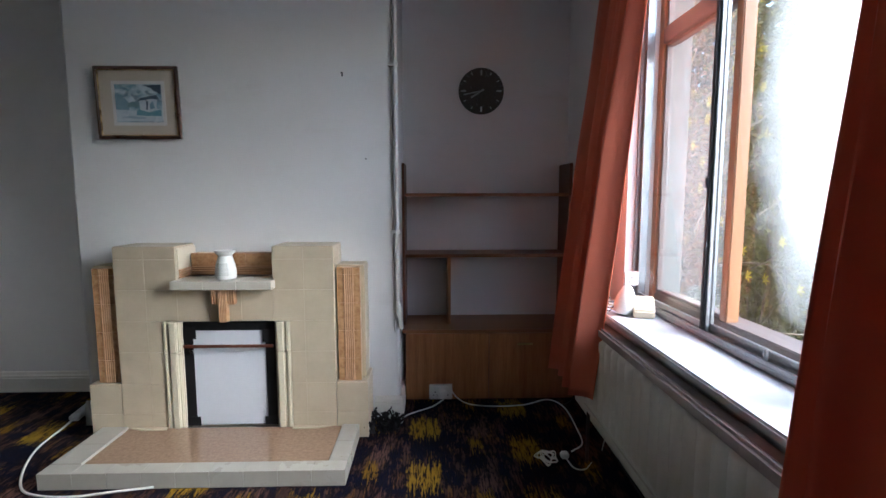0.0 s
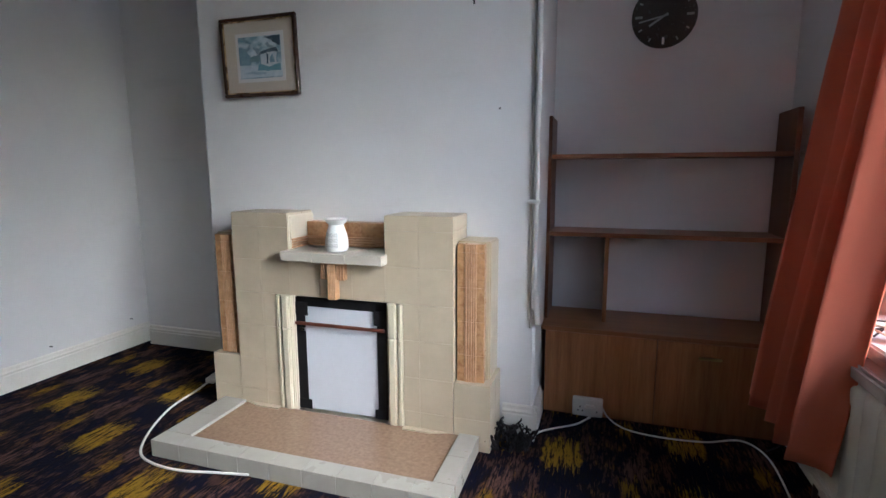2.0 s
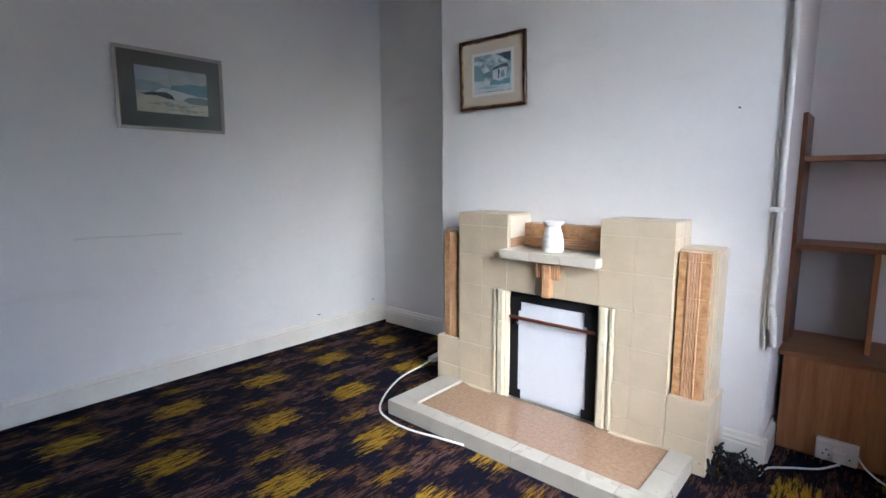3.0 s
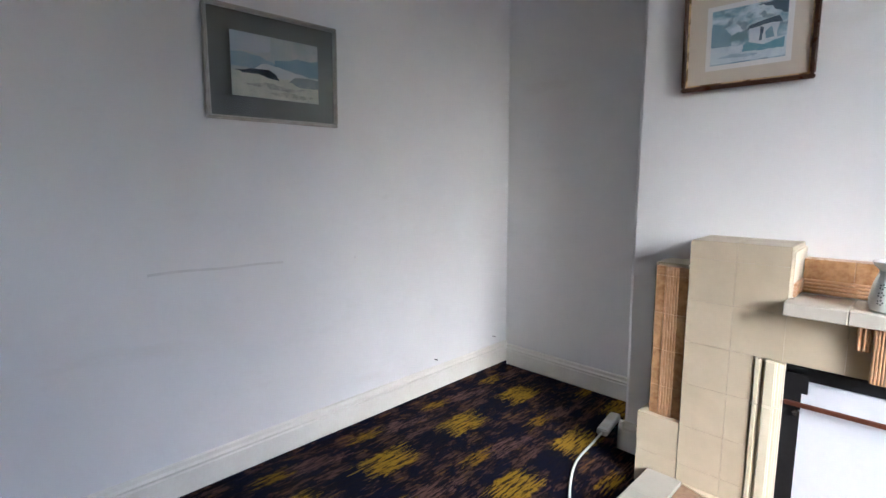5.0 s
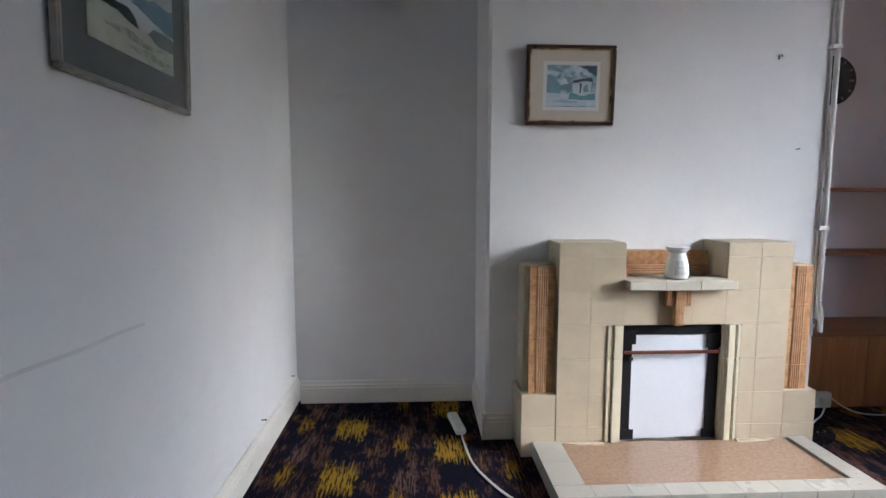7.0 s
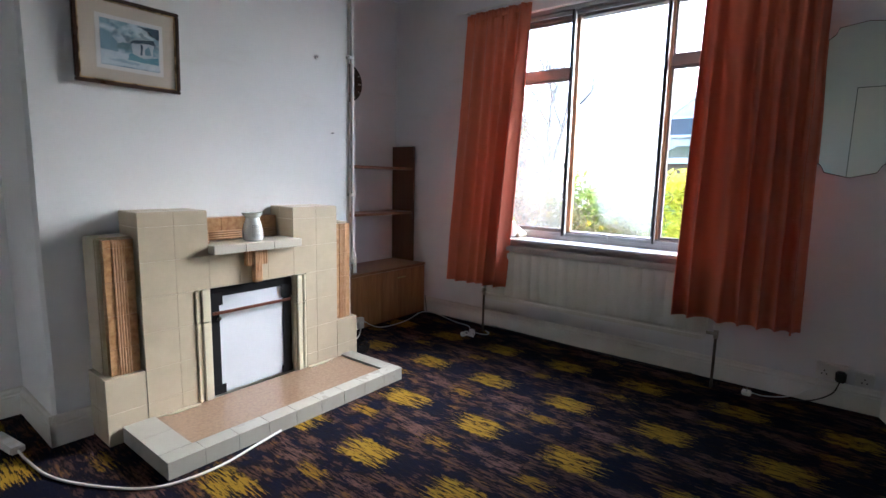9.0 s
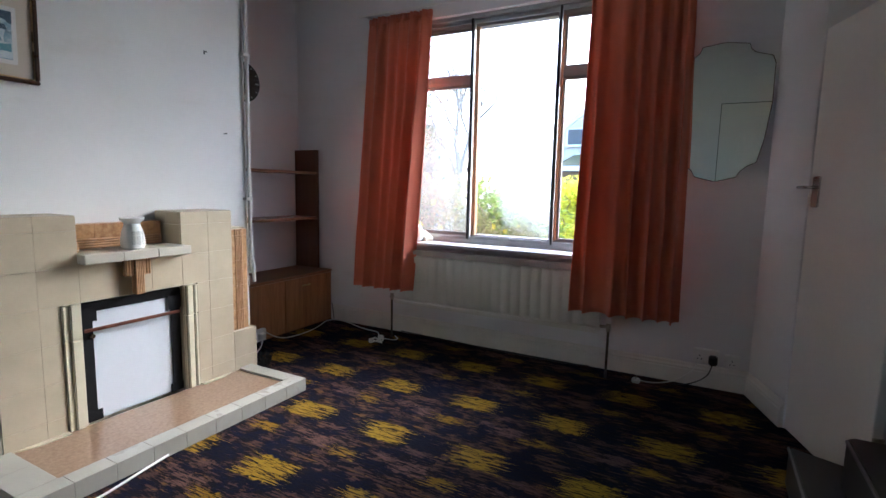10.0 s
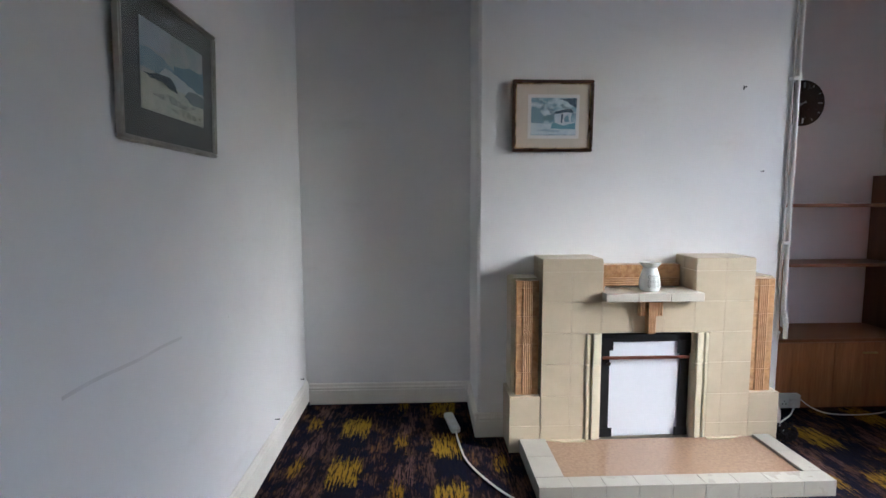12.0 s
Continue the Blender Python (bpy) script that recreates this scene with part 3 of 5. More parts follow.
# ---- oil burner on the mantel ----
burner = thing("oil_burner", (CX + 0.005, 2.575, 0.892), "white ceramic oil burner with pierced flower holes", "oil burner")
bx = CX + 0.005
bm = lathe(bmesh.new(), (bx, 2.575, 0.892), [(0.036, 0), (0.050, 0.005), (0.055, 0.024), (0.054, 0.054), (0.047, 0.090), (0.037, 0.118), (0.036, 0.127)])
body = part("body", bm, CERAM, burner, smooth=True)
bm = lathe(bmesh.new(), (bx, 2.575, 0.892), [(0.035, 0.127), (0.052, 0.146), (0.056, 0.156), (0.051, 0.156), (0.036, 0.144), (0.005, 0.140)])
part("dish", bm, CERAM, burner, "shallow white ceramic dish", True)
bm = bmesh.new()
for k in range(9):
    az = radians(-90 + (k % 3 - 1) * 26)
    zz = 0.034 + 0.024 * (k // 3)
    for j in range(5):
        ang = az + 0.13 * math.cos(2 * math.pi * j / 5)
        z = zz + 0.007 * math.sin(2 * math.pi * j / 5)
        r = 0.0548 - max(0, z - 0.054) * 0.2
        p = Vector((bx + r * math.cos(ang), 2.575 + r * math.sin(ang), 0.892 + z))
        rod(bm, p, p + Vector((math.cos(ang), math.sin(ang), 0)) * 0.0008, 0.0027, 6)
part("pierced_holes", bm, HOLE, body, "small dark pierced holes")


# ---- shelving in the alcove ----
unit = thing("shelving_unit", (0.27, 3.3, 0.47), "teak open shelves between two uprights", "shelves")
part("upright", boxes((BR + 0.002, BR + 0.020, 3.18, YC - 0.01, 0.475, 1.545), bevel=0.002), DARKW, unit)
part("upright", boxes((XW - 0.058, XW - 0.036, 3.18, YC - 0.01, 0.475, 1.545), bevel=0.002), DARKW, unit)
for z in (1.350, 0.948):
    part("shelf", boxes((BR + 0.021, XW - 0.059, 3.185, YC - 0.01, z - 0.022, z), bevel=0.0015), TEAKX, unit)
part("divider", boxes((0.004, 0.024, 3.188, YC - 0.01, 0.475, 0.925), bevel=0.0015), TEAK, unit)
cab = thing("cabinet", (0.27, 3.27, 0), "teak veneered low cupboard under the shelves", "cabinet")
part("body", boxes((BR + 0.024, XW - 0.032, 3.062, YC - 0.01, 0.0, 0.452), bevel=0.002), DARKW, cab)
part("top", boxes((BR + 0.004, XW - 0.030, 3.04, YC - 0.01, 0.453, 0.474), bevel=0.002), TEAKX, cab)
for x0, x1 in ((BR + 0.026, 0.264), (0.268, XW - 0.034)):
    d = part("door", boxes((x0, x1, 3.045, 3.061, 0.012, 0.448), bevel=0.0015), TEAK, cab)
    xh = 0.50 if x0 > 0.2 else None
    if xh:
        part("handle", boxes((xh - 0.05, xh + 0.05, 3.031, 3.045, 0.372, 0.384), bevel=0.003), BRASSY, d, "small dull metal pull")

# ---- wall clock ----
clock = thing("wall_clock", (0.245, YC, 2.052), "round dark wall clock with gilt pointers", "clock")
def disc(cx, cz, r, y0, y1, sides=48):
    return rod(bmesh.new(), (cx, y0, cz), (cx, y1, cz), r, sides)
rim = disc(0.245, 2.052, 0.157, YC - 0.002, YC - 0.022)
bmesh.ops.bevel(rim, geom=[e for e in rim.edges if e.calc_length() < 0.03], offset=0.003, segments=2, affect="EDGES")
part("case", rim, CLOCKF, clock)
part("dial", disc(0.245, 2.052, 0.148, YC - 0.022, YC - 0.0245), CLOCKF, clock)
for k in range(12):
    a = radians(30 * k)
    w = 0.004 if k % 3 else 0.006
    r0 = 0.105 if k % 3 == 0 else 0.122
    bm = boxes((-w, w, -0.0012, 0.0, r0, 0.140))
    bmesh.ops.transform(bm, matrix=Matrix.Translation((0.245, YC - 0.0246, 2.052)) @ Matrix.Rotation(a, 4, "Y"), verts=bm.verts)
    part("hour_mark", bm, PLAST if k == 6 else CLOCKM, clock)
for ang, ln, w in ((237, 0.085, 0.005), (258, 0.125, 0.0035)):
    bm = boxes((-w, w, -0.002, 0.0, -0.02, ln))
    bmesh.ops.transform(bm, matrix=Matrix.Translation((0.245, YC - 0.027, 2.052)) @ Matrix.Rotation(radians(ang), 4, "Y"), verts=bm.verts)
    part("pointer", bm, CLOCKM, clock, "thin pale metal clock pointer")

# ---- window ----
WX = 0.93                     # inner aluminium glazing
M1, M2 = 1.715, 1.052         # mullions
win = tagged(new("window_1"), "three-light wooden window with inner aluminium glazing, panes misted", "window", kind="structure")
win.location = (WX, 1.4, 0.80)
# wooden outer frame
TX = 2.075                    # transom height
part("window_frame", boxes((0.99, 1.04, OY0, OY0 + 0.05, 0.80, OZ1), (0.99, 1.04, OY1 - 0.05, OY1, 0.80, OZ1), bevel=0.004), VARN, win, "orange varnished wooden stile")
part("window_frame", boxes((0.99, 1.07, OY0 + 0.06, OY1 - 0.06, OZ1 - 0.07, OZ1), (0.99, 1.10, OY0 + 0.06, OY1 - 0.06, 0.80, 0.862), bevel=0.004), VARND, win, "weathered brown wooden rail")
for y in (M1, M2):
    part("mullion", boxes((0.985, 1.035, y - 0.022, y + 0.022, 0.862, OZ1 - 0.07), bevel=0.004), VARN, win, "orange varnished mullion")
for y0, y1 in ((M1 + 0.023, OY1 - 0.051), (OY0 + 0.051, M2 - 0.023)):
    part("transom", boxes((0.985, 1.065, y0, y1, TX - 0.035, TX + 0.035), bevel=0.004), VARND, win, "brown wooden transom")
    for z0, z1 in ((0.863, TX - 0.036), (TX + 0.036, OZ1 - 0.071)):
        b = 0.014
        part("sash", boxes((1.0, 1.035, y0, y0 + b, z0, z1), (1.0, 1.035, y1 - b, y1, z0, z1), (1.0, 1.035, y0 + b, y1 - b, z0, z0 + b), (1.0, 1.035, y0 + b, y1 - b, z1 - b, z1), bevel=0.003), VARND, win)
MISTS = {"left": (2.05, 1.35, 0.60, 1.10, 0.12), "mid": (1.24, 1.62, 0.42, 0.78, 0.62), "right": (0.7, 1.0, 0.30, 0.2, 0.02)}
for key, y0, y1 in (("left", M1 + 0.03, OY1 - 0.05), ("mid", M2 + 0.03, M1 - 0.03), ("right", OY0 + 0.05, M2 - 0.03)):
    pane = part("pane", boxes((1.020, 1.024, y0, y1, 0.86, OZ1 - 0.07)), pane_glass("outer_glass_" + key, MISTS[key]), win)
    pane.visible_shadow = False
# aluminium inner frames
part("track", boxes((WX - 0.028, WX + 0.035, OY0, OY1, 0.80, 0.822), (WX - 0.028, WX - 0.020, OY0, OY1, 0.822, 0.834), (WX + 0.004, WX + 0.010, OY0, OY1, 0.822, 0.834), bevel=0.002), ALU, win, "aluminium sliding track")
part("track", boxes((WX - 0.028, WX + 0.035, OY0, OY1, OZ1 - 0.03, OZ1), (WX - 0.028, WX + 0.035, OY1 - 0.016, OY1, 0.822, OZ1 - 0.03), (WX - 0.028, WX + 0.035, OY0, OY0 + 0.016, 0.822, OZ1 - 0.03), bevel=0.002), ALU, win, "aluminium surround")
clear = pane_glass("inner_glass")
for y0, y1, dx in ((M1 - 0.010, OY1 - 0.017, -0.013), (M2 - 0.014, M1 + 0.014, 0.006), (OY0 + 0.017, M2 + 0.010, -0.013)):
    x0, x1 = WX + dx, WX + dx + 0.014
    w = 0.022
    panel = part("sliding_panel", boxes((x0, x1, y0, y0 + w, 0.824, OZ1 - 0.031), (x0, x1, y1 - w, y1, 0.824, OZ1 - 0.031), (x0, x1, y0 + w, y1 - w, 0.824, 0.856), (x0, x1, y0 + w, y1 - w, OZ1 - 0.06, OZ1 - 0.031), bevel=0.002), ALU, win, "grey aluminium sliding panel")
    g = part("pane", boxes((x0 + 0.005, x0 + 0.008, y0 + w - 0.002, y1 - w + 0.002, 0.855, OZ1 - 0.059)), clear, panel)
    g.visible_shadow = False
for y in (M1 + 0.010, M2 - 0.008):
    part("seal", boxes((WX - 0.024, WX - 0.013, y - 0.010, y + 0.004, 0.824, OZ1 - 0.031), bevel=0.001), SEAL, win, "black rubber seal strip")
part("catch", boxes((WX - 0.030, WX - 0.014, M1 + 0.004, M1 + 0.022, 1.36, 1.40), bevel=0.004), BLACKP, win)
part("finger_pull", boxes((WX - 0.022, WX - 0.008, 1.36, 1.375, 0.826, 0.868), bevel=0.003), ALU, win)
part("reveal_lining", boxes((XW + 0.001, 0.902, OY1 - 0.004, OY1 + 0.002, 0.80, OZ1)), WHITE, win)
bm = boxes((0.677, 0.903, OY0 - 0.02, OY1 + 0.06, 0.772, 0.800), bevel=0.006, seg=3)
part("window_sill", bm, surface("sill_white_gloss", (0.58, 0.59, 0.61), (0.52, 0.53, 0.55), 0.42, 3, 60, 0.03, spec=0.3), win, "deep white gloss sill board")
for y0, y1 in ((OY1 - 0.012, OY1 - 0.001), (OY0 + 0.001, OY0 + 0.012)):
    part("outer_reveal", boxes((1.045, 1.145, y0, y1, 0.801, OZ1 - 0.001)), surface("outer_brick_render", (0.15, 0.14, 0.12), (0.10, 0.095, 0.08), 0.9, 8, 60, 0.4), win, "weathered outer reveal")
part("outer_sill", boxes((1.05, 1.24, OY0 - 0.05, OY1 + 0.05, 0.74, 0.80), bevel=0.01), VARND, win)

# ---- radiator ----
rad = thing("radiator", (0.70, 1.44, 0.30), "cream enamelled panel radiator under the window", "radiator")
RY0, RY1, RZ0, RZ1, RX = 0.615, 2.235, 0.30, 0.750, 0.637
bm = bmesh.new()
prof = []
n = 21
pitch = (RY1 - RY0 - 0.06) / n
for k in range(n):
    y = RY0 + 0.03 + pitch * k
    for a, d in ((0.0, 0.0), (0.10, 0.0), (0.22, 0.012), (0.78, 0.012), (0.90, 0.0)):
        prof.append((y + a * pitch, d))
prof = [(RY0, 0.0)] + prof + [(RY1, 0.0)]
rows = [(RZ0 + 0.035, 0.0), (RZ0 + 0.06, 1.0), (RZ1 - 0.07, 1.0), (RZ1 - 0.045, 0.0)]
grid = [[bm.verts.new((RX + 0.012 - d * f, y, z)) for z, f in rows] for y, d in prof]
for a, b in zip(grid, grid[1:]):
    for k in range(3):
        bm.faces.new((a[k], b[k], b[k + 1], a[k + 1]))
bmesh.ops.recalc_face_normals(bm, faces=bm.faces)
panel = part("front_panel", bm, RADP, rad, "ribbed cream front panel", True)
m = panel.modifiers.new("thick", "SOLIDIFY")
m.thickness, m.offset = 0.004, -1
part("back_panel", boxes((RX + 0.05, RX + 0.062, RY0 + 0.02, RY1 - 0.02, RZ0 + 0.02, RZ1 - 0.03), bevel=0.003), RADP, rad)
# top rail and grille take a darker grey-brown than the panel
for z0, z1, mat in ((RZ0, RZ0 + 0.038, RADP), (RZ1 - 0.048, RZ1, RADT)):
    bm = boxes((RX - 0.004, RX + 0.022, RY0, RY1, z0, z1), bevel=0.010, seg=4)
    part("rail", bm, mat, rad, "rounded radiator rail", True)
part("top_grille", boxes((RX + 0.0225, RX + 0.066, RY0 + 0.01, RY1 - 0.01, RZ1 - 0.022, RZ1 - 0.006), bevel=0.002), RADT, rad, "grey-brown top grille")
for y in (RY0, RY1 - 0.012):
    part("end_cap", boxes((RX + 0.006, RX + 0.070, y, y + 0.012, RZ0 + 0.01, RZ1 - 0.012), bevel=0.003), RADP, rad)
for y, s in ((RY1 + 0.035, 1), (RY0 - 0.055, -1)):
    bm = rod(bmesh.new(), (RX + 0.035, y, 0.0), (RX + 0.035, y, 0.325), 0.0085)
    part("pipe", bm, PIPED, rad, "dark copper supply pipe", True)
    bm = rod(bmesh.new(), (RX + 0.035, y, 0.315), (RX + 0.035, y, 0.375), 0.014)
    rod(bm, (RX + 0.035, y - s * 0.055, 0.345), (RX + 0.035, y + s * 0.012, 0.345), 0.011)
    rod(bm, (RX + 0.012, y, 0.345), (RX + 0.055, y, 0.345), 0.010)
    valve = part("valve", bm, BRASS, rad, "dull metal radiator valve", True)
    part("cap", rod(bmesh.new(), (RX + 0.035, y, 0.372), (RX + 0.035, y, 0.402), 0.017), PLAST, valve, "white plastic valve cap", True)
for y in (0.95, 1.9):
    part("bracket", boxes((RX + 0.063, XW - 0.001, y, y + 0.03, 0.40, 0.64), bevel=0.002), RADP, rad)


# ---- curtains ----
def curtain(name, y0t, y1t, y0b, y1b, zt, zb, folds, xt, xm, amp, seed, label):
    """A gathered drape: heading tape at the top, folds that deepen towards the hem."""
    rng = random.Random(seed)
    top = thing(name, ((xt + xm) / 2, (y0b + y1b) / 2, zb), label, "curtain", "curtains at the window")
    nu, nv = folds * 18, 60
    ph = [rng.uniform(-0.5, 0.5) for _ in range(folds + 1)]
    am = [rng.uniform(0.3, 1.5) for _ in range(folds + 1)]
    ph[-1], am[-1] = 0.71, 1.5
    bm = bmesh.new()
    grid = []
    for j in range(nv + 1):
        s = j / nv
        z = zt + (zb - zt) * s
        row = []
        for i in range(nu + 1):
            u = i / nu
            y = (y0t + (y1t - y0t) * u) * (1 - s) + (y0b + (y1b - y0b) * u) * s
            f = folds * (u + 0.045 * (math.sin(6.28 * u + seed) - math.sin(seed)))
            k = max(0, min(int(f), folds - 1))
            w = f - k
            a = am[k] * (1 - w) + am[k + 1] * w
            d = ph[k] * (1 - w) + ph[k + 1] * w
            deep = amp * a * (0.30 + 0.70 * min(1, s * 2.2))
            wave = math.sin(2 * math.pi * (f + 0.35 * d + 0.10 * (1 - u) * math.sin(2.5 * s + seed)))
            wave = math.copysign(abs(wave) ** 0.95, wave)
            pinch = 0.010 * math.sin(2 * math.pi * f * 3) * max(0, 1 - s * 14)
            out = xt + (xm - xt) * s
            x = out + deep * wave + pinch
            y += 0.35 * deep * math.cos(2 * math.pi * (f + 0.35 * d)) * s + 0.006 * noise.noise(Vector((u * 6, s * 5, seed)))
            x += 0.020 * noise.noise(Vector((u * 3.1, s * 1.7, seed + 4.0))) * min(1, s * 3)
            hem = 0.016 * noise.noise(Vector((u * 4, seed, 1))) * s
            row.append(bm.verts.new((x, y, z + hem)))
        grid.append(row)
    for a, b in zip(grid, grid[1:]):
        for i in range(nu):
            bm.faces.new((a[i], b[i], b[i + 1], a[i + 1]))
    bmesh.ops.recalc_face_normals(bm, faces=bm.faces)
    drape = part("drape", bm, CURT, top, smooth=True)
    m = drape.modifiers.new("thick", "SOLIDIFY")
    m.thickness = 0.003
    bm = bmesh.new()
    rows = []
    for z in (zt - 0.015, zt - 0.06):
        rows.append([bm.verts.new((xt - 0.012 + 0.008 * math.sin(2 * math.pi * folds * 3 * i / (folds * 12)), y0t + (y1t - y0t) * i / (folds * 12), z)) for i in range(folds * 12 + 1)])
    for i in range(folds * 12):
        bm.faces.new((rows[0][i], rows[1][i], rows[1][i + 1], rows[0][i + 1]))
    tape = part("heading_tape", bm, CURT, top, "gathered heading band", True)
    m = tape.modifiers.new("thick", "SOLIDIFY")
    m.thickness = 0.006
    return top


curtain("curtain", 2.60, 2.02, 2.56, 2.03, 2.590, 0.425, 5, 0.805, 0.562, 0.034, 3, "terracotta orange curtain drawn back beside the window, hanging over the radiator")
curtain("curtain", 0.785, 0.195, 0.79, 0.145, 2.590, 0.450, 6, 0.700, 0.565, 0.050, 8, "terracotta orange curtain bunched beside the window, hem hanging below the sill")
rail = thing("curtain_rail", (0.80, 1.3, 2.59), "thin white curtain rail above the window", "curtain rail")
part("rail", boxes((0.725, 0.738, 0.02, 2.66, 2.580, 2.597), bevel=0.002), PLAST, rail)
for y in (0.06, 1.30, 2.58):
    part("bracket", boxes((0.738, XW, y, y + 0.02, 2.583, 2.595), bevel=0.001), PLAST, rail)


# ---- pictures ----
def village_print():
    m, n, l, p = nodes_of("village_watercolour")
    nt = m.node_tree
    v = coords(nt)
    a = noise_of(nt, coords(nt, (1, 1, 2)), 14, 6, 0.6)
    col = mixed(nt, ramp(nt, a, ((0.38, 0.0), (0.6, 1.0))), (0.20, 0.33, 0.42), (0.60, 0.68, 0.72))
    col = mixed(nt, ramp(nt, noise_of(nt, v, 30, 5), ((0.55, 0.0), (0.62, 0.7))), col, (0.10, 0.16, 0.22))
    l.new(col, p.inputs["Base Color"])
    p.inputs["Roughness"].default_value = 0.7
    return m


def brushed(outline, seed):
    """The same outline with ragged brush edges, kept inside the sheet."""
    out = []
    for (u0, q0), (u1, q1) in zip(outline, outline[1:] + outline[:1]):
        m = max(1, int(math.hypot(u1 - u0, q1 - q0) / 0.03))
        for j in range(m):
            u, q = u0 + (u1 - u0) * j / m, q0 + (q1 - q0) * j / m
            e = noise.noise(Vector((u * 17, q * 17, seed * 3.1))) * 0.022
            rim = min(u, 1 - u, q, 1 - q) < 0.025
            out.append((u, q) if rim else (min(1, max(0, u + e)), min(1, max(0, q + 0.8 * e))))
    return out


def framed_picture(name, label, to_wall, w, h, frame_w, mats, margins, shapes, depth=0.022):
    """Built facing -y with its lower left corner at the origin, then set on the wall by to_wall."""
    fr_m, mount_m, print_m = mats
    def put(bm):
        bmesh.ops.transform(bm, matrix=to_wall, verts=bm.verts)
        return bm
    pic = thing(name, to_wall @ Vector((w / 2, 0, h / 2)), label, "picture")
    for x0, x1, z0, z1 in ((0, w, 0, frame_w), (0, w, h - frame_w, h), (0, frame_w, frame_w, h - frame_w), (w - frame_w, w, frame_w, h - frame_w)):
        f = part("frame", put(boxes((x0, x1, -depth, 0, z0, z1), bevel=0.004, seg=3)), fr_m[0], pic)
    i = frame_w
    for x0, x1, z0, z1 in ((i, w - i, i, i + 0.006), (i, w - i, h - i - 0.006, h - i), (i, i + 0.006, i, h - i), (w - i - 0.006, w - i, i, h - i)):
        part("slip", put(boxes((x0, x1, -depth + 0.004, -0.004, z0, z1), bevel=0.002)), fr_m[1], pic, "narrow inner slip of the frame")
    part("mount", put(boxes((i, w - i, -0.010, -0.006, i, h - i))), mount_m, pic, "plain card mount")
    l, r, b, t = margins
    if len(fr_m) > 2:
        part("mount_window", put(boxes((l - 0.018, w - r + 0.018, -0.0116, -0.010, b - 0.018, h - t + 0.018))), fr_m[2], pic, "pale inner card border")
    pr = part("print", put(boxes((l, w - r, -0.0130, -0.0116, b, h - t))), print_m, pic, "watercolour landscape print")
    for k, (outline, mat, name2) in enumerate(shapes):
        bm = bmesh.new()
        prism(bm, [(l + (w - l - r) * u, b + (h - b - t) * q) for u, q in brushed(outline, k)], 0, 0.0004)
        bmesh.ops.transform(bm, matrix=Matrix.Translation((0, -0.0130 - 0.0005 * k, 0)) @ Matrix.Rotation(radians(90), 4, "X"), verts=bm.verts)
        part(name2, put(bm), mat, pr)
    glass = part("glass", put(boxes((i, w - i, -0.0175, -0.0165, i, h - i))), clear, pic, "clear picture glass")
    glass.visible_shadow = False
    return pic


def flat(name, c, c2=None, scale=30):
    return surface(name, c, c2 or tuple(k * 0.75 for k in c), 0.8, scale, 120, 0.0)


GOLDF = surface("dark_gilt_frame", (0.065, 0.026, 0.013), (0.04, 0.015, 0.008), 0.3, 20, 60, 0.05)
GILT = surface("gilt_slip", (0.62, 0.46, 0.24), (0.5, 0.35, 0.17), 0.28, 20, 60, 0.05, 0.8)
MOUNT1 = flat("cream_card", (0.62, 0.55, 0.45), (0.57, 0.50, 0.41), 6)
MOUNT1W = flat("pale_card", (0.74, 0.72, 0.70), (0.70, 0.68, 0.66), 6)
DKB, MIDB, PALE, TEALB = flat("ink_blue", (0.07, 0.11, 0.16)), flat("mid_blue", (0.16, 0.27, 0.36), (0.24, 0.36, 0.44)), flat("pale_wash", (0.62, 0.68, 0.71), (0.46, 0.55, 0.62)), flat("teal_wash", (0.12, 0.28, 0.38), (0.20, 0.36, 0.44))
w1, h1 = 0.450, 0.386
village = [([(0, 0.02), (1, 0.02), (1, 0.36), (0.5, 0.30), (0, 0.34)], PALE, "snow"),
           ([(0, 0.34), (0.28, 0.32), (0.30, 0.48), (0.14, 0.72), (0.02, 0.78), (0, 0.70)], MIDB, "hill"),
           ([(0.26, 0.40), (0.52, 0.40), (0.50, 0.50), (0.38, 0.56), (0.27, 0.50)], flat("far_trees", (0.20, 0.32, 0.36)), "trees"),
           ([(0.52, 0.30), (0.88, 0.34), (0.90, 0.60), (0.72, 0.66), (0.52, 0.58)], flat("cottage_wall", (0.66, 0.68, 0.70), (0.50, 0.56, 0.62)), "cottage"),
           ([(0.48, 0.56), (0.54, 0.64), (0.90, 0.72), (0.95, 0.62), (0.70, 0.60)], DKB, "roof"),
           ([(0.66, 0.34), (0.70, 0.34), (0.70, 0.58), (0.66, 0.58)], DKB, "doorway"),
           ([(0.74, 0.36), (0.86, 0.36), (0.84, 0.48), (0.79, 0.54), (0.74, 0.48)], MIDB, "porch"),
           ([(0.44, 0.18), (0.98, 0.16), (0.98, 0.34), (0.72, 0.26), (0.50, 0.34), (0.44, 0.28)], TEALB, "shrubs"),
           ([(0.62, 0.96), (1.0, 0.99), (1.0, 0.74), (0.88, 0.80), (0.80, 0.90)], DKB, "branches"),
           ([(0.10, 0.12), (0.60, 0.08), (0.66, 0.12), (0.30, 0.17)], flat("blue_shade", (0.42, 0.53, 0.62)), "lane")]
M_breast = Matrix.Translation((-1.930, YB - 0.010, 1.649)) @ Matrix.Rotation(radians(2.2), 4, "X")
framed_picture("framed_village_print", "blue village watercolour in a dark gilt frame with a cream mount", M_breast, w1, h1, 0.017, ((GOLDF, GILT, MOUNT1W), MOUNT1, village_print()), (0.105, 0.095, 0.090, 0.095), village)
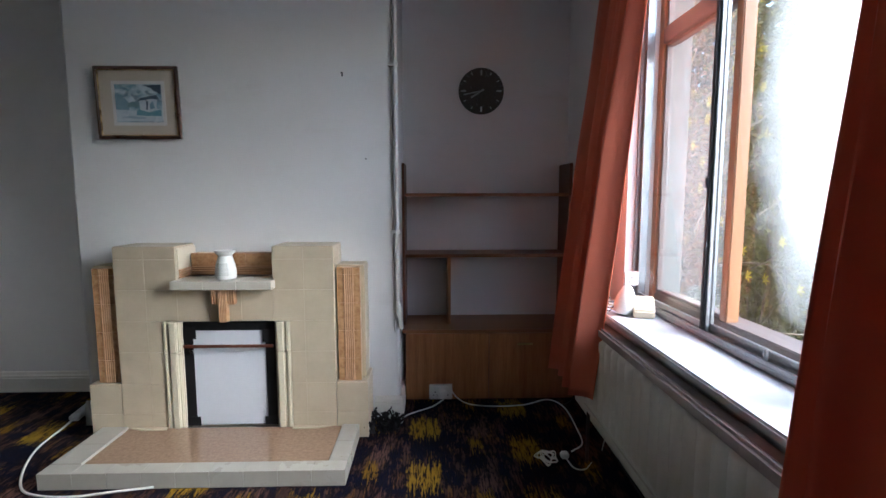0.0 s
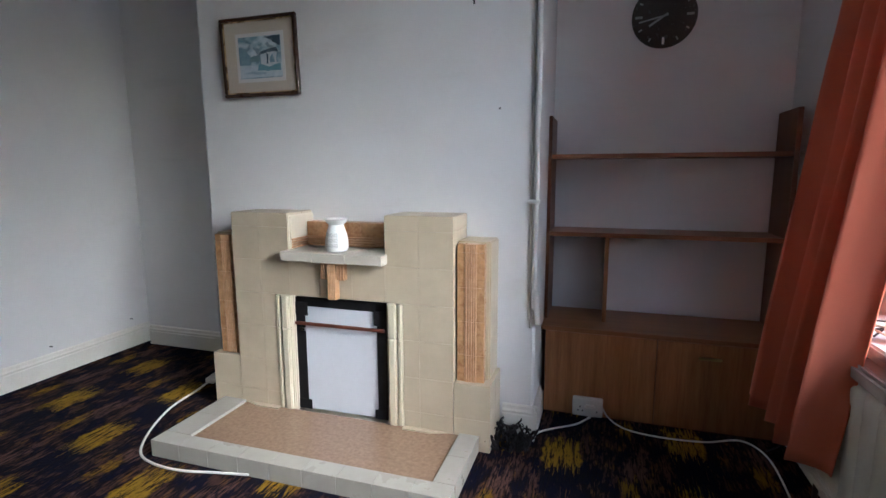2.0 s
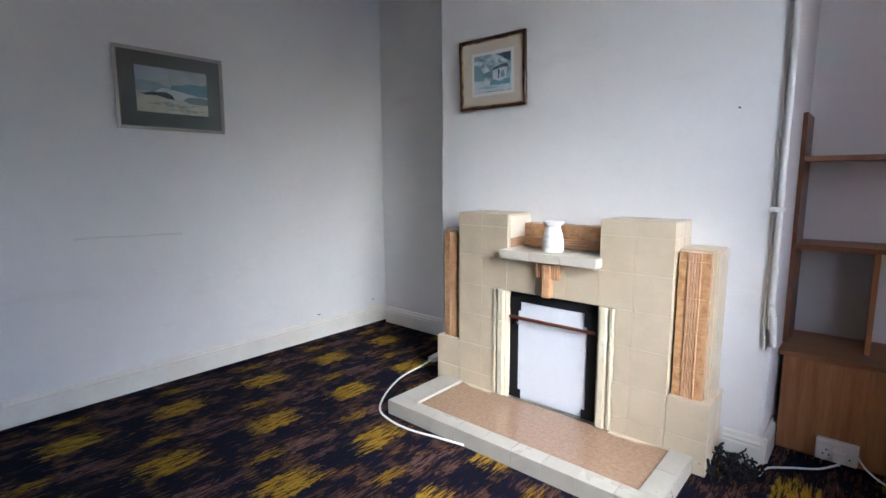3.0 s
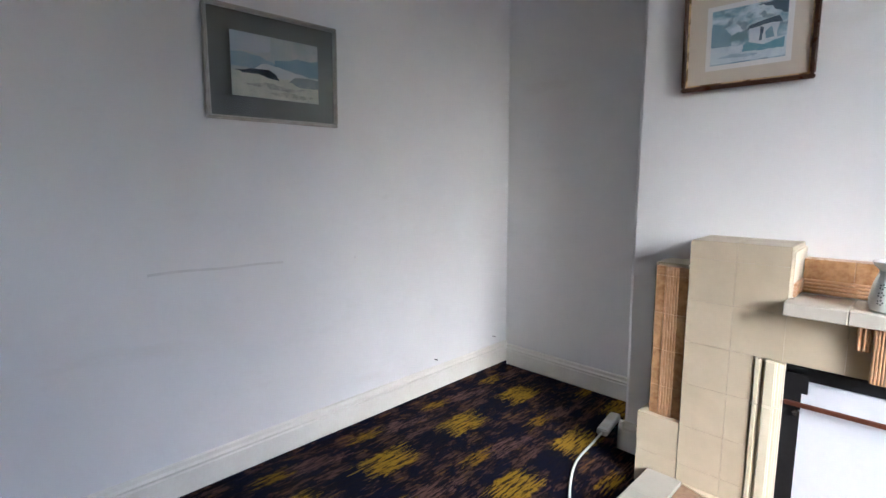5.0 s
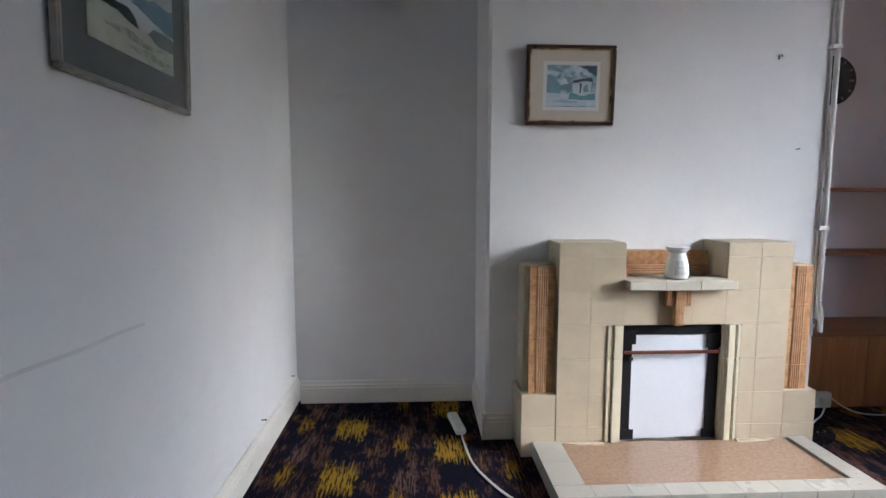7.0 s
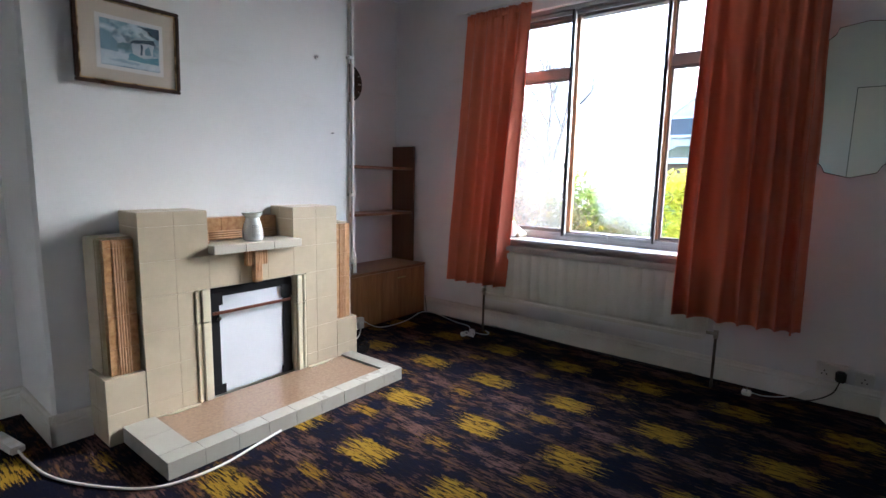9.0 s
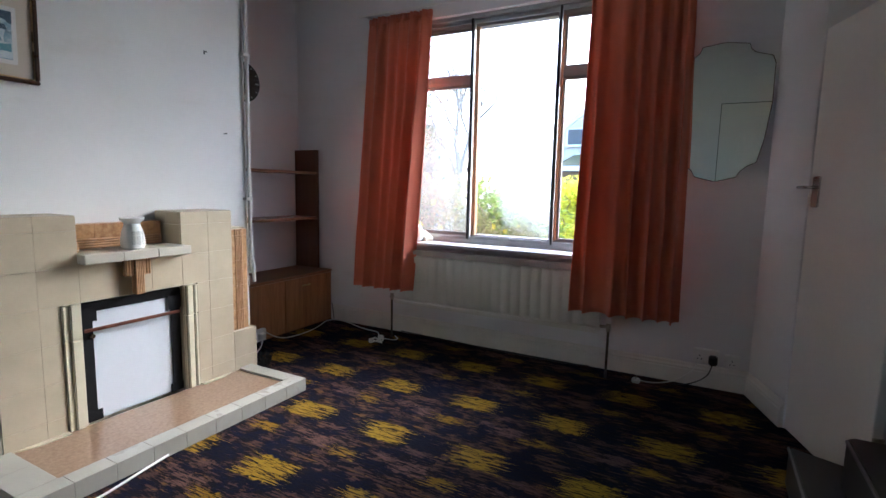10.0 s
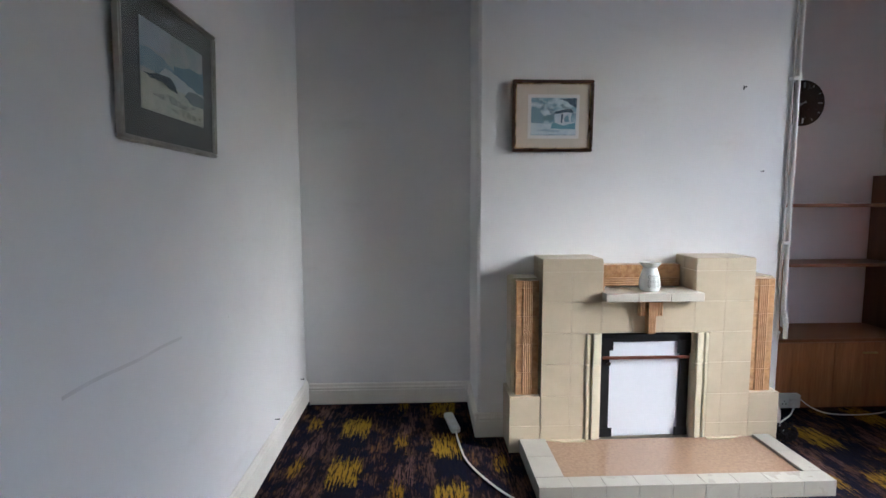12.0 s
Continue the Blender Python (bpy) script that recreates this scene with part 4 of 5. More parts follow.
SILV = surface("silver_frame", (0.46, 0.44, 0.38), (0.32, 0.30, 0.26), 0.35, 25, 80, 0.25, 0.7)
SILVD = surface("beaded_silver_slip", (0.58, 0.56, 0.50), (0.25, 0.24, 0.21), 0.3, 120, 200, 0.6, 0.8)
MOUNT2 = flat("grey_card", (0.135, 0.145, 0.135), (0.115, 0.125, 0.118), 6)
w2, h2 = 0.603, 0.448
hills = [([(0, 0.0), (1, 0.0), (1, 0.40), (0.55, 0.44), (0, 0.40)], flat("pale_moor", (0.62, 0.63, 0.52), (0.44, 0.48, 0.40), 18), "foreground"),
         ([(0, 0.66), (0.10, 0.72), (0.26, 0.70), (0.42, 0.76), (0.44, 1.0), (0, 1.0)], flat("grey_cloud", (0.40, 0.48, 0.52), (0.52, 0.56, 0.56), 12), "cloud"),
         ([(0, 0.46), (0, 0.68), (0.14, 0.70), (0.30, 0.66), (0.46, 0.60), (0.50, 0.48), (0.3, 0.44)], flat("blue_hill", (0.22, 0.33, 0.40), (0.34, 0.44, 0.48), 14), "hills"),
         ([(0.46, 0.46), (0.48, 0.64), (0.62, 0.66), (0.74, 0.72), (0.88, 0.70), (1, 0.74), (1, 0.44), (0.76, 0.42)], flat("far_hill", (0.11, 0.21, 0.27), (0.22, 0.34, 0.38), 16), "hills"),
         ([(0.24, 0.46), (0.34, 0.56), (0.52, 0.54), (0.78, 0.46), (1, 0.42), (1, 0.34), (0.5, 0.36)], flat("pale_slope", (0.62, 0.67, 0.64), (0.50, 0.56, 0.56), 14), "slope"),
         ([(0.02, 0.40), (0.14, 0.42), (0.22, 0.46), (0.34, 0.46), (0.42, 0.47), (0.50, 0.40), (0.52, 0.31), (0.40, 0.33), (0.28, 0.38), (0.12, 0.37)], flat("dark_copse", (0.04, 0.07, 0.09)), "copse"),
         ([(0.64, 0.32), (0.70, 0.40), (0.88, 0.43), (1, 0.40), (1, 0.26), (0.84, 0.24), (0.70, 0.27)], flat("dark_bush", (0.12, 0.17, 0.17), (0.26, 0.31, 0.29), 26), "bushes"),
         ([(0.10, 0.20), (0.36, 0.26), (0.60, 0.20), (0.90, 0.22), (0.62, 0.14), (0.30, 0.17)], flat("stone_shade", (0.24, 0.26, 0.22), (0.58, 0.58, 0.50), 40), "stones"),
         ([(0.40, 0.10), (0.60, 0.13), (0.96, 0.09), (0.80, 0.04), (0.55, 0.05)], flat("grass_shade", (0.22, 0.25, 0.18), (0.60, 0.60, 0.50), 40), "grass")]
M_west = Matrix.Translation((XL + 0.004, 1.323, 1.545)) @ Matrix.Rotation(radians(90), 4, "Z") @ Matrix.Rotation(radians(1.5), 4, "X")
framed_picture("framed_moor_print", "moorland watercolour in a narrow silver frame with a grey mount", M_west, w2, h2, 0.012, ((SILV, SILVD), MOUNT2, flat("moor_sky", (0.34, 0.42, 0.42), (0.54, 0.55, 0.50), 14)), (0.105, 0.100, 0.100, 0.095), hills)

# ---- mirror ----
mirror = thing("wall_mirror", (XW - 0.03, 0.0, 1.70), "frameless wall mirror with scalloped corners, its edges darkened", "mirror")
half = [(0.0, 0.405), (0.120, 0.388), (0.130, 0.358), (0.155, 0.336), (0.190, 0.326), (0.238, 0.312), (0.255, 0.27), (0.257, 0.05), (0.236, -0.15), (0.208, -0.285), (0.165, -0.305), (0.130, -0.335), (0.112, -0.372), (0.0, -0.400)]
outline = half + [(-x, z) for x, z in half[-2:0:-1]]
M_mir = Matrix.Translation((XW - 0.05, 0.020, 1.708)) @ Matrix.Rotation(radians(-90), 4, "Z") @ Matrix.Rotation(radians(2.9), 4, "X")
def mirror_sheet(pts, d0, d1):
    bm = bmesh.new()
    prism(bm, pts, -d1, -d0)
    bmesh.ops.transform(bm, matrix=M_mir @ Matrix.Rotation(radians(90), 4, "X"), verts=bm.verts)
    return bm
MIRR, mn, ml, mp = nodes_of("silvered_glass")
mp.inputs["Base Color"].default_value = (0.68, 0.72, 0.64, 1)
mp.inputs["Metallic"].default_value, mp.inputs["Roughness"].default_value = 1.0, 0.012
bm = mirror_sheet(outline, -0.004, 0.0)
part("glass", bm, MIRR, mirror, "silvered mirror glass")
part("backing", mirror_sheet([(x * 1.016, z * 1.010) for x, z in outline], 0.0005, 0.008), surface("mirror_hardboard", (0.12, 0.08, 0.05), (0.08, 0.05, 0.03), 0.8), mirror, "dark backing board")

# ---- door and steps ----
door = tagged(new("door_1"), "cream painted flush door standing open, chrome lever handle", "door", kind="structure")
door.location = (0.40, -0.41, 0)
M_door = Matrix.Translation((0.405, -0.405, 0.012)) @ Matrix.Rotation(radians(197.5), 4, "Z")
def on_door(bm):
    bmesh.ops.transform(bm, matrix=M_door, verts=bm.verts)
    return bm
part("leaf", on_door(boxes((0.0, 0.66, -0.001, 0.036, 0.0, 2.02), bevel=0.003)), DOORP, door)
plate = part("door_handle", on_door(boxes((0.035, 0.095, -0.012, -0.001, 1.165, 1.315), bevel=0.004)), CHROME, door, "chrome handle plate")
bm = tube(bmesh.new(), ((0.065, -0.004, 1.262), (0.065, -0.045, 1.262), (0.055, -0.052, 1.262), (-0.015, -0.050, 1.262)), 0.008, 10, 5)
part("lever", on_door(bm), CHROME, plate, "chrome lever", True)
part("hinge", on_door(boxes((0.655, 0.668, 0.0, 0.04, 0.2, 0.28), bevel=0.002)), BRASS, door)
stair = tagged(new("staircase"), "dark-stained wooden winder steps with worn pale nosings", "stairs", kind="structure")
stair.location = (-0.7, -0.6, 0)
def step(outline, z0, z1, nose):
    bm = bmesh.new()
    prism(bm, outline, z0, z1)
    bmesh.ops.bevel(bm, geom=[e for e in bm.edges], offset=0.008, segments=2, affect="EDGES")
    s = part("step", bm, STAIRW, stair)
    part("nosing", boxes(nose, bevel=0.0015), surface("worn_nosing", (0.30, 0.26, 0.24), (0.18, 0.15, 0.14), 0.5), s, "pale worn nosing edge")
step([(-0.19, -0.345), (-1.30, -0.345), (-1.30, -1.14), (-0.34, -1.14), (-0.26, -0.52)], 0, 0.17, (-1.29, -0.20, -0.3465, -0.338, 0.160, 0.1715))
step([(-0.44, -0.475), (-1.30, -0.475), (-1.30, -1.13), (-0.42, -1.13), (-0.42, -0.50)], 0.17, 0.355, (-1.29, -0.46, -0.4765, -0.468, 0.345, 0.3565))
step([(-0.62, -0.66), (-1.30, -0.66), (-1.30, -1.12), (-0.62, -1.12)], 0.355, 0.54, (-1.29, -0.64, -0.6615, -0.653, 0.530, 0.5415))
leaf2 = tagged(new("door_2"), "closed cream door in the long wall with a plain architrave", "door", kind="structure")
leaf2.location = (XL, -0.45, 0)
part("leaf", boxes((XL + 0.008, XL + 0.034, -0.76, -0.004, 0.01, 1.970), bevel=0.004), DOORP, leaf2)
# dark sheet behind the leaf; its colour gives the gap its shade
part("gap_shade", boxes((XL + 0.001, XL + 0.006, -0.765, 0.004, 0.0, 1.98)), HOLE, leaf2, "dark sheet standing in for the shade in the door gap")
part("architrave", boxes((XL + 0.001, XL + 0.022, -0.83, -0.766, 0.0, 2.04), (XL + 0.001, XL + 0.022, 0.005, 0.065, 0.0, 2.04), (XL + 0.001, XL + 0.022, -0.766, 0.005, 1.981, 2.04), bevel=0.005), PAINT, leaf2)

# ---- pipe beside the alcove ----
pipe = thing("gas_pipe", (BR - 0.01, YR - 0.02, 0.55), "white painted pipe clipped to the corner of the breast", "pipe")
px, py = BR - 0.004, YR - 0.022
part("run", tube(bmesh.new(), ((px, py, H), (px, py, 0.80), (px + 0.002, py - 0.002, 0.74), (px + 0.012, py - 0.006, 0.66), (px + 0.020, py - 0.002, 0.56)), 0.013, 10, 3), PIPEP, pipe, smooth=True)
part("run", tube(bmesh.new(), ((px - 0.022, py + 0.012, H), (px - 0.022, py + 0.012, 0.72), (px - 0.012, py + 0.006, 0.60)), 0.005, 8, 2), PIPEP, pipe, "thin cable painted white", True)
for z in (1.128, 2.06):
    part("clip", boxes((px - 0.040, px + 0.018, py - 0.016, YR - 0.001, z - 0.010, z + 0.010), bevel=0.003), PIPEP, pipe)
part("coupling", rod(bmesh.new(), (px + 0.010, py - 0.005, 0.69), (px + 0.014, py - 0.006, 0.625), 0.016), PIPEP, pipe, smooth=True)


# ---- sockets, plugs, cables ----
def cable(name, pts, r, mat, label, n=10):
    return solo(name, tube(bmesh.new(), pts, r, 8, n), mat, label, "cable", True)


def socket_plate(name, cx, cz, w, h, to_wall, label, gangs=2):
    s = thing(name, to_wall @ Vector((cx, 0, cz)), label, "socket")
    def put(bm):
        bmesh.ops.transform(bm, matrix=to_wall, verts=bm.verts)
        return bm
    part("box", put(boxes((cx - w / 2, cx + w / 2, -0.030, 0, cz - h / 2, cz + h / 2), bevel=0.003)), PLAST, s)
    plate = part("faceplate", put(boxes((cx - w / 2 - 0.001, cx + w / 2 + 0.001, -0.038, -0.030, cz - h / 2 - 0.001, cz + h / 2 + 0.001), bevel=0.004, seg=3)), PLAST, s)
    for g in range(gangs):
        gx = cx + (g - (gangs - 1) / 2) * w * 0.48
        part("switch", put(boxes((gx - 0.007, gx + 0.007, -0.042, -0.038, cz + 0.012, cz + 0.032), bevel=0.002)), PLAST, plate)
        for dx, dz in ((0, 0.004), (-0.011, -0.016), (0.011, -0.016)):
            part("pin_hole", put(boxes((gx + dx - 0.003, gx + dx + 0.003, -0.0388, -0.0378, cz + dz - 0.004, cz + dz + 0.004))), BLACKP, plate, "dark pin hole")
    return s


M_cab = Matrix.Translation((0, 3.044, 0))
socket_plate("double_socket", -0.048, 0.070, 0.147, 0.090, M_cab, "white double socket box on the cupboard front")
plug = thing("plug", (-0.035, 3.0, 0.06), "white plug pushed into the double socket", "plug")
part("body", boxes((-0.062, -0.010, 2.968, 3.004, 0.040, 0.094), bevel=0.007, seg=3), PLAST, plug)
part("flex_grip", rod(bmesh.new(), (-0.036, 2.985, 0.042), (-0.036, 2.985, 0.026), 0.006), PLAST, plug, smooth=True)
cable("white_flex", ((-0.036, 2.985, 0.030), (-0.10, 2.93, 0.012), (-0.20, 2.86, 0.010), (-0.27, 2.80, 0.008), (-0.285, 2.72, 0.007)), 0.0045, PLAST, "white flex running from the plug to the breast")
cable("white_flex", ((0.02, 3.006, 0.085), (0.06, 2.96, 0.05), (0.14, 2.93, 0.022), (0.30, 2.92, 0.012), (0.48, 2.92, 0.020), (0.62, 2.90, 0.06), (0.70, 2.80, 0.05), (0.72, 2.60, 0.010), (0.70, 2.44, 0.008), (0.62, 2.36, 0.007)), 0.004, PLAST, "white flex trailing along the alcove to the window")
coil = []
rng = random.Random(5)
for k in range(34):
    a = k * 0.9
    r = 0.035 + 0.018 * math.sin(k * 1.7)
    coil.append((0.475 + r * math.cos(a) * 1.2 + rng.uniform(-0.01, 0.01), 2.28 + r * math.sin(a) + rng.uniform(-0.01, 0.01), 0.008 + 0.02 * abs(math.sin(k * 1.3))))
flexc = thing("coiled_flex", (0.48, 2.28, 0), "tangled white flex with a plug lying on the carpet", "cable")
part("coil", tube(bmesh.new(), coil, 0.0035, 6, 5), PLAST, flexc, smooth=True)
part("plug", boxes((0.548, 0.588, 2.285, 2.325, 0.004, 0.034), bevel=0.006), PLAST, flexc, "white plug")
part("tail", tube(bmesh.new(), ((0.57, 2.29, 0.012), (0.59, 2.20, 0.008), (0.64, 2.19, 0.008), (0.69, 2.25, 0.008)), 0.0035, 6, 6), PLAST, flexc, smooth=True)

ext = thing("extension_block", (-2.26, 2.92, 0), "white extension block on the carpet beside the breast", "extension lead")
bm = boxes((-0.028, 0.028, -0.115, 0.115, 0.0, 0.034), bevel=0.006, seg=3)
M_ext = Matrix.Translation((-2.255, 2.915, 0.002)) @ Matrix.Rotation(radians(9), 4, "Z")
bmesh.ops.transform(bm, matrix=M_ext, verts=bm.verts)
part("block", bm, PLAST, ext)
for k in (-0.06, 0.03):
    bm = boxes((-0.018, 0.018, k - 0.018, k + 0.018, 0.034, 0.0355), bevel=0.0005)
    bmesh.ops.transform(bm, matrix=M_ext, verts=bm.verts)
    part("outlet", bm, SKIRT, ext, "recessed outlet")
part("lead", tube(bmesh.new(), ((-2.237, 2.80, 0.018), (-2.23, 2.70, 0.008), (-2.20, 2.48, 0.006), (-2.10, 2.26, 0.006), (-1.98, 2.10, 0.006), (-1.86, 2.045, 0.006), (-1.70, 2.035, 0.006), (-1.52, 2.062, 0.012), (-1.38, 2.086, 0.014)), 0.0055, 8, 8), PLAST, ext, "white lead skirting the hearth", True)

M_e = Matrix.Translation((XW - 0.001, 0, 0)) @ Matrix.Rotation(radians(-90), 4, "Z")
socket_plate("double_socket", 0.02, 0.205, 0.147, 0.088, M_e, "white double socket above the skirting")
socket_plate("phone_socket", 0.165, 0.195, 0.085, 0.075, M_e, "small white telephone socket", 1)
bp = thing("black_plug", (XW - 0.06, -0.05, 0.2), "black plug in the socket by the mirror", "plug")
part("body", boxes((XW - 0.085, XW - 0.040, -0.085, -0.035, 0.165, 0.225), bevel=0.008, seg=3), BLACKP, bp)
part("flex", tube(bmesh.new(), ((XW - 0.06, -0.06, 0.168), (XW - 0.07, -0.03, 0.09), (XW - 0.09, 0.06, 0.03), (XW - 0.11, 0.17, 0.008)), 0.004, 6, 6), BLACKP, bp, smooth=True)
cable("white_flex", ((XW - 0.05, 0.02, 0.17), (XW - 0.06, 0.06, 0.10), (XW - 0.10, 0.16, 0.03), (XW - 0.14, 0.27, 0.010), (XW - 0.165, 0.345, 0.018)), 0.003, PLAST, "thin white flex from the socket to a loose plug")
lp = thing("loose_plug", (0.69, 0.37, 0), "white plug lying pins up on the carpet", "plug")
part("body", boxes((0.665, 0.715, 0.345, 0.395, 0.001, 0.028), bevel=0.006, seg=3), PLAST, lp)
for dx in (0.0, 0.018, -0.016):
    part("pin", boxes((0.688 + dx, 0.693 + dx, 0.367, 0.371, 0.028, 0.047)), BRASS, lp)
cable("dark_flex", ((XW - 0.03, 2.28, 0.01), (XW - 0.05, 1.7, 0.008), (XW - 0.07, 1.25, 0.006), (XW - 0.10, 1.0, 0.018), (XW - 0.08, 0.85, 0.012), (XW - 0.04, 0.7, 0.008)), 0.004, BLACKP, "dark flex lying along the skirting")
cable("thin_wire", ((0.80, 2.36, 0.78), (0.79, 2.36, 0.4), (0.80, 2.37, 0.12), (0.78, 2.36, 0.01)), 0.0025, SKIRT, "thin wire hanging down beside the radiator")
cable("thin_wire", ((0.82, 3.03, 0.16), (0.825, 3.02, 0.08), (0.80, 2.99, 0.02), (0.73, 2.93, 0.012)), 0.003, BLACKP, "dark wire at the foot of the cupboard")

# ---- telephone on the sill ----
phone = thing("telephone", (0.80, 2.06, 0.80), "cream push-button telephone with its receiver propped beside it", "telephone")
M_ph = Matrix.Translation((0.836, 2.060, 0.80)) @ Matrix.Rotation(radians(-20), 4, "Z")
def on_phone(bm):
    bmesh.ops.transform(bm, matrix=M_ph, verts=bm.verts)
    return bm
bm = boxes((-0.045, 0.045, -0.052, 0.052, 0.0, 0.034), bevel=0.006, seg=3)
for v in bm.verts:
    if v.co.z > 0.02:
        v.co.z += 0.50 * (v.co.y + 0.050)
base = part("base", on_phone(bm), CREAMP, phone)
for i in range(3):
    for j in range(4):
        y = -0.030 + 0.018 * j
        bm = boxes((-0.028 + 0.020 * i, -0.013 + 0.020 * i, y, y + 0.010, 0.030 + 0.50 * (y + 0.055), 0.0375 + 0.50 * (y + 0.055)), bevel=0.0015)
        part("button", on_phone(bm), PLAST, base)
bm = lathe(bmesh.new(), (0, 0, 0), [(0.001, 0), (0.035, 0.003), (0.050, 0.022), (0.054, 0.045), (0.050, 0.072), (0.040, 0.098), (0.028, 0.118), (0.018, 0.130), (0.001, 0.136)])
bmesh.ops.transform(bm, matrix=Matrix.Translation((0.752, 2.085, 0.803)) @ Matrix.Rotation(radians(10), 4, "Y") @ Matrix.Diagonal((0.85, 0.8, 1, 1)), verts=bm.verts)
part("receiver", bm, PLAST, phone, "rounded white receiver stood on its end", True)
wires = thing("wire_tangle", (0.72, 2.2, 0.80), "tangle of brown and black wires behind the curtain", "cable")
for k in range(7):
    r = random.Random(40 + k)
    pts = [(0.70 + r.uniform(-0.04, 0.06), 2.12 + 0.03 * j + r.uniform(-0.03, 0.03), 0.805 + r.uniform(0.0, 0.05)) for j in range(6)]
    part("wire", tube(bmesh.new(), pts, 0.003, 6, 5), (BLACKP, PIPED, CREAMP)[k % 3], wires, smooth=True)
M_rev = Matrix.Translation((0, OY1 - 0.005, 0))
socket_plate("switch_plate", 0.885, 0.925, 0.07, 0.07, M_rev, "small white switch plate on the window reveal", 1)
solo("alarm_label", boxes((0.868, 0.902, OY1 - 0.007, OY1 - 0.0045, 0.835, 0.88), bevel=0.0008), PLAST, "small white label stuck on the reveal", "label")

# ---- nails, fixings, marks ----
def nail(name, at, d, label):
    n = thing(name, at, label, "nail")
    at, d = Vector(at), Vector(d)
    part("shank", rod(bmesh.new(), at, at + d * 0.022, 0.0022, 8), NAIL, n)
    part("head", rod(bmesh.new(), at + d * 0.022, at + d * 0.025, 0.0042, 10), NAIL, n)
    return n
k = nail("picture_hook", (-0.60, YR - 0.001, 2.012), (0, -1, 0), "small steel picture hook in the chimney breast")
part("hook", boxes((-0.604, -0.596, YR - 0.006, YR - 0.001, 1.998, 2.022), bevel=0.001), NAIL, k)
nail("nail", (-0.474, YR - 0.001, 1.542), (0, -1, 0), "small nail in the chimney breast")
nail("nail", (XL + 0.001, 2.581, 0.21), (1, 0, 0), "dark fixing low on the long wall")
nail("nail", (XL + 0.001, 3.137, 0.228), (1, 0, 0), "dark fixing low on the long wall near the corner")
bm = boxes((XL + 0.0006, XL + 0.0012, 0, 0.95, -0.005, 0.005))
bmesh.ops.subdivide_edges(bm, edges=[e for e in bm.edges if e.calc_length() > 0.5], cuts=24)
for v in bm.verts:
    v.co.z += 0.006 * noise.noise(Vector((v.co.y * 5, 0, 0))) - 0.03 * (v.co.y - 0.4) ** 2
    v.co.y += 1.07
    v.co.z += 0.948 - 0.032 * (v.co.y - 1.07)
solo("scuff_mark", bm, surface("grey_scuff", (0.70, 0.688, 0.675), (0.62, 0.605, 0.59), 0.8, 12, 60), "long faint grey scuff across the wall", "mark")

# ---- outside ----
GZ = -0.25
# ground out of view, coloured pale to throw light up through the window
BOUNCE = surface("pale_bounce_ground", (0.36, 0.35, 0.32), (0.27, 0.26, 0.23), 0.85, 2, 40, 0.4)
bm = bmesh.new()
bmesh.ops.create_grid(bm, x_segments=40, y_segments=40, size=400)
bmesh.ops.transform(bm, matrix=Matrix.Translation((0, 0, GZ)), verts=bm.verts)
structure("ground", bm, BOUNCE, "unseen ground outside, made pale to bounce light into the room", "ground")


def leaf_cluster(rng, spots, n, size, bm):
    for _ in range(n):
        c, r = rng.choice(spots)
        d = Vector((rng.gauss(0, 1), rng.gauss(0, 1), rng.gauss(0, 1))).normalized() * (r * rng.uniform(0.25, 1.05))
        p = Vector(c) + d
        if p.z < GZ + 0.02:
            p.z = GZ + 0.02 + rng.uniform(0, 0.1)
        s = size * rng.uniform(0.6, 1.4)
        m = Matrix.Translation(p) @ Euler((rng.uniform(0, 6.3), rng.uniform(0, 6.3), rng.uniform(0, 6.3))).to_matrix().to_4x4()
        a, b, c2, e = (m @ Vector(q) for q in ((-s * 0.35, 0, 0), (0, -s, 0.1 * s), (s * 0.35, 0, 0), (0, s, 0.1 * s)))
        bm.faces.new([bm.verts.new(q) for q in (a, b, c2, e)])
    return bm


def shrub(name, spots, n, size, mat, label, category, seed, stems=24, thick=0.008, twigs=None):
    rng = random.Random(seed)
    base = Vector(spots[0][0])
    t = thing(name, (base.x, base.y, GZ), label, category)
    bm = bmesh.new()
    for k in range(stems):
        c, r = rng.choice(twigs or spots)
        b = Vector(c) + Vector((rng.uniform(-r, r), rng.uniform(-r, r), rng.uniform(-r * 0.6, r)))
        if k % 4 == 0:
            a = Vector((c[0] + rng.uniform(-0.25, 0.25), c[1] + rng.uniform(-0.25, 0.25), GZ))
        else:
            a = b + Vector((rng.uniform(-0.4, 0.4), rng.uniform(-0.4, 0.4), rng.uniform(-0.5, 0.15)))
        if a.x < 1.30:
            a.x = 1.30
        if b.x < 1.30:
            b.x = 1.30
        mid = a.lerp(b, 0.5) + Vector((rng.uniform(-.02, .15), rng.uniform(-.15, .15), rng.uniform(0, 0.15)))
        tube(bm, (a, mid, b), thick * rng.uniform(0.4, 1.0), 4, 4)
    part("stems", bm, surface(name + "_twig", (0.20, 0.15, 0.09), (0.10, 0.07, 0.04), 0.85), t, "tangled brown stems")
    part("crown", leaf_cluster(rng, spots, n, size, bmesh.new()), mat, t)
    return t


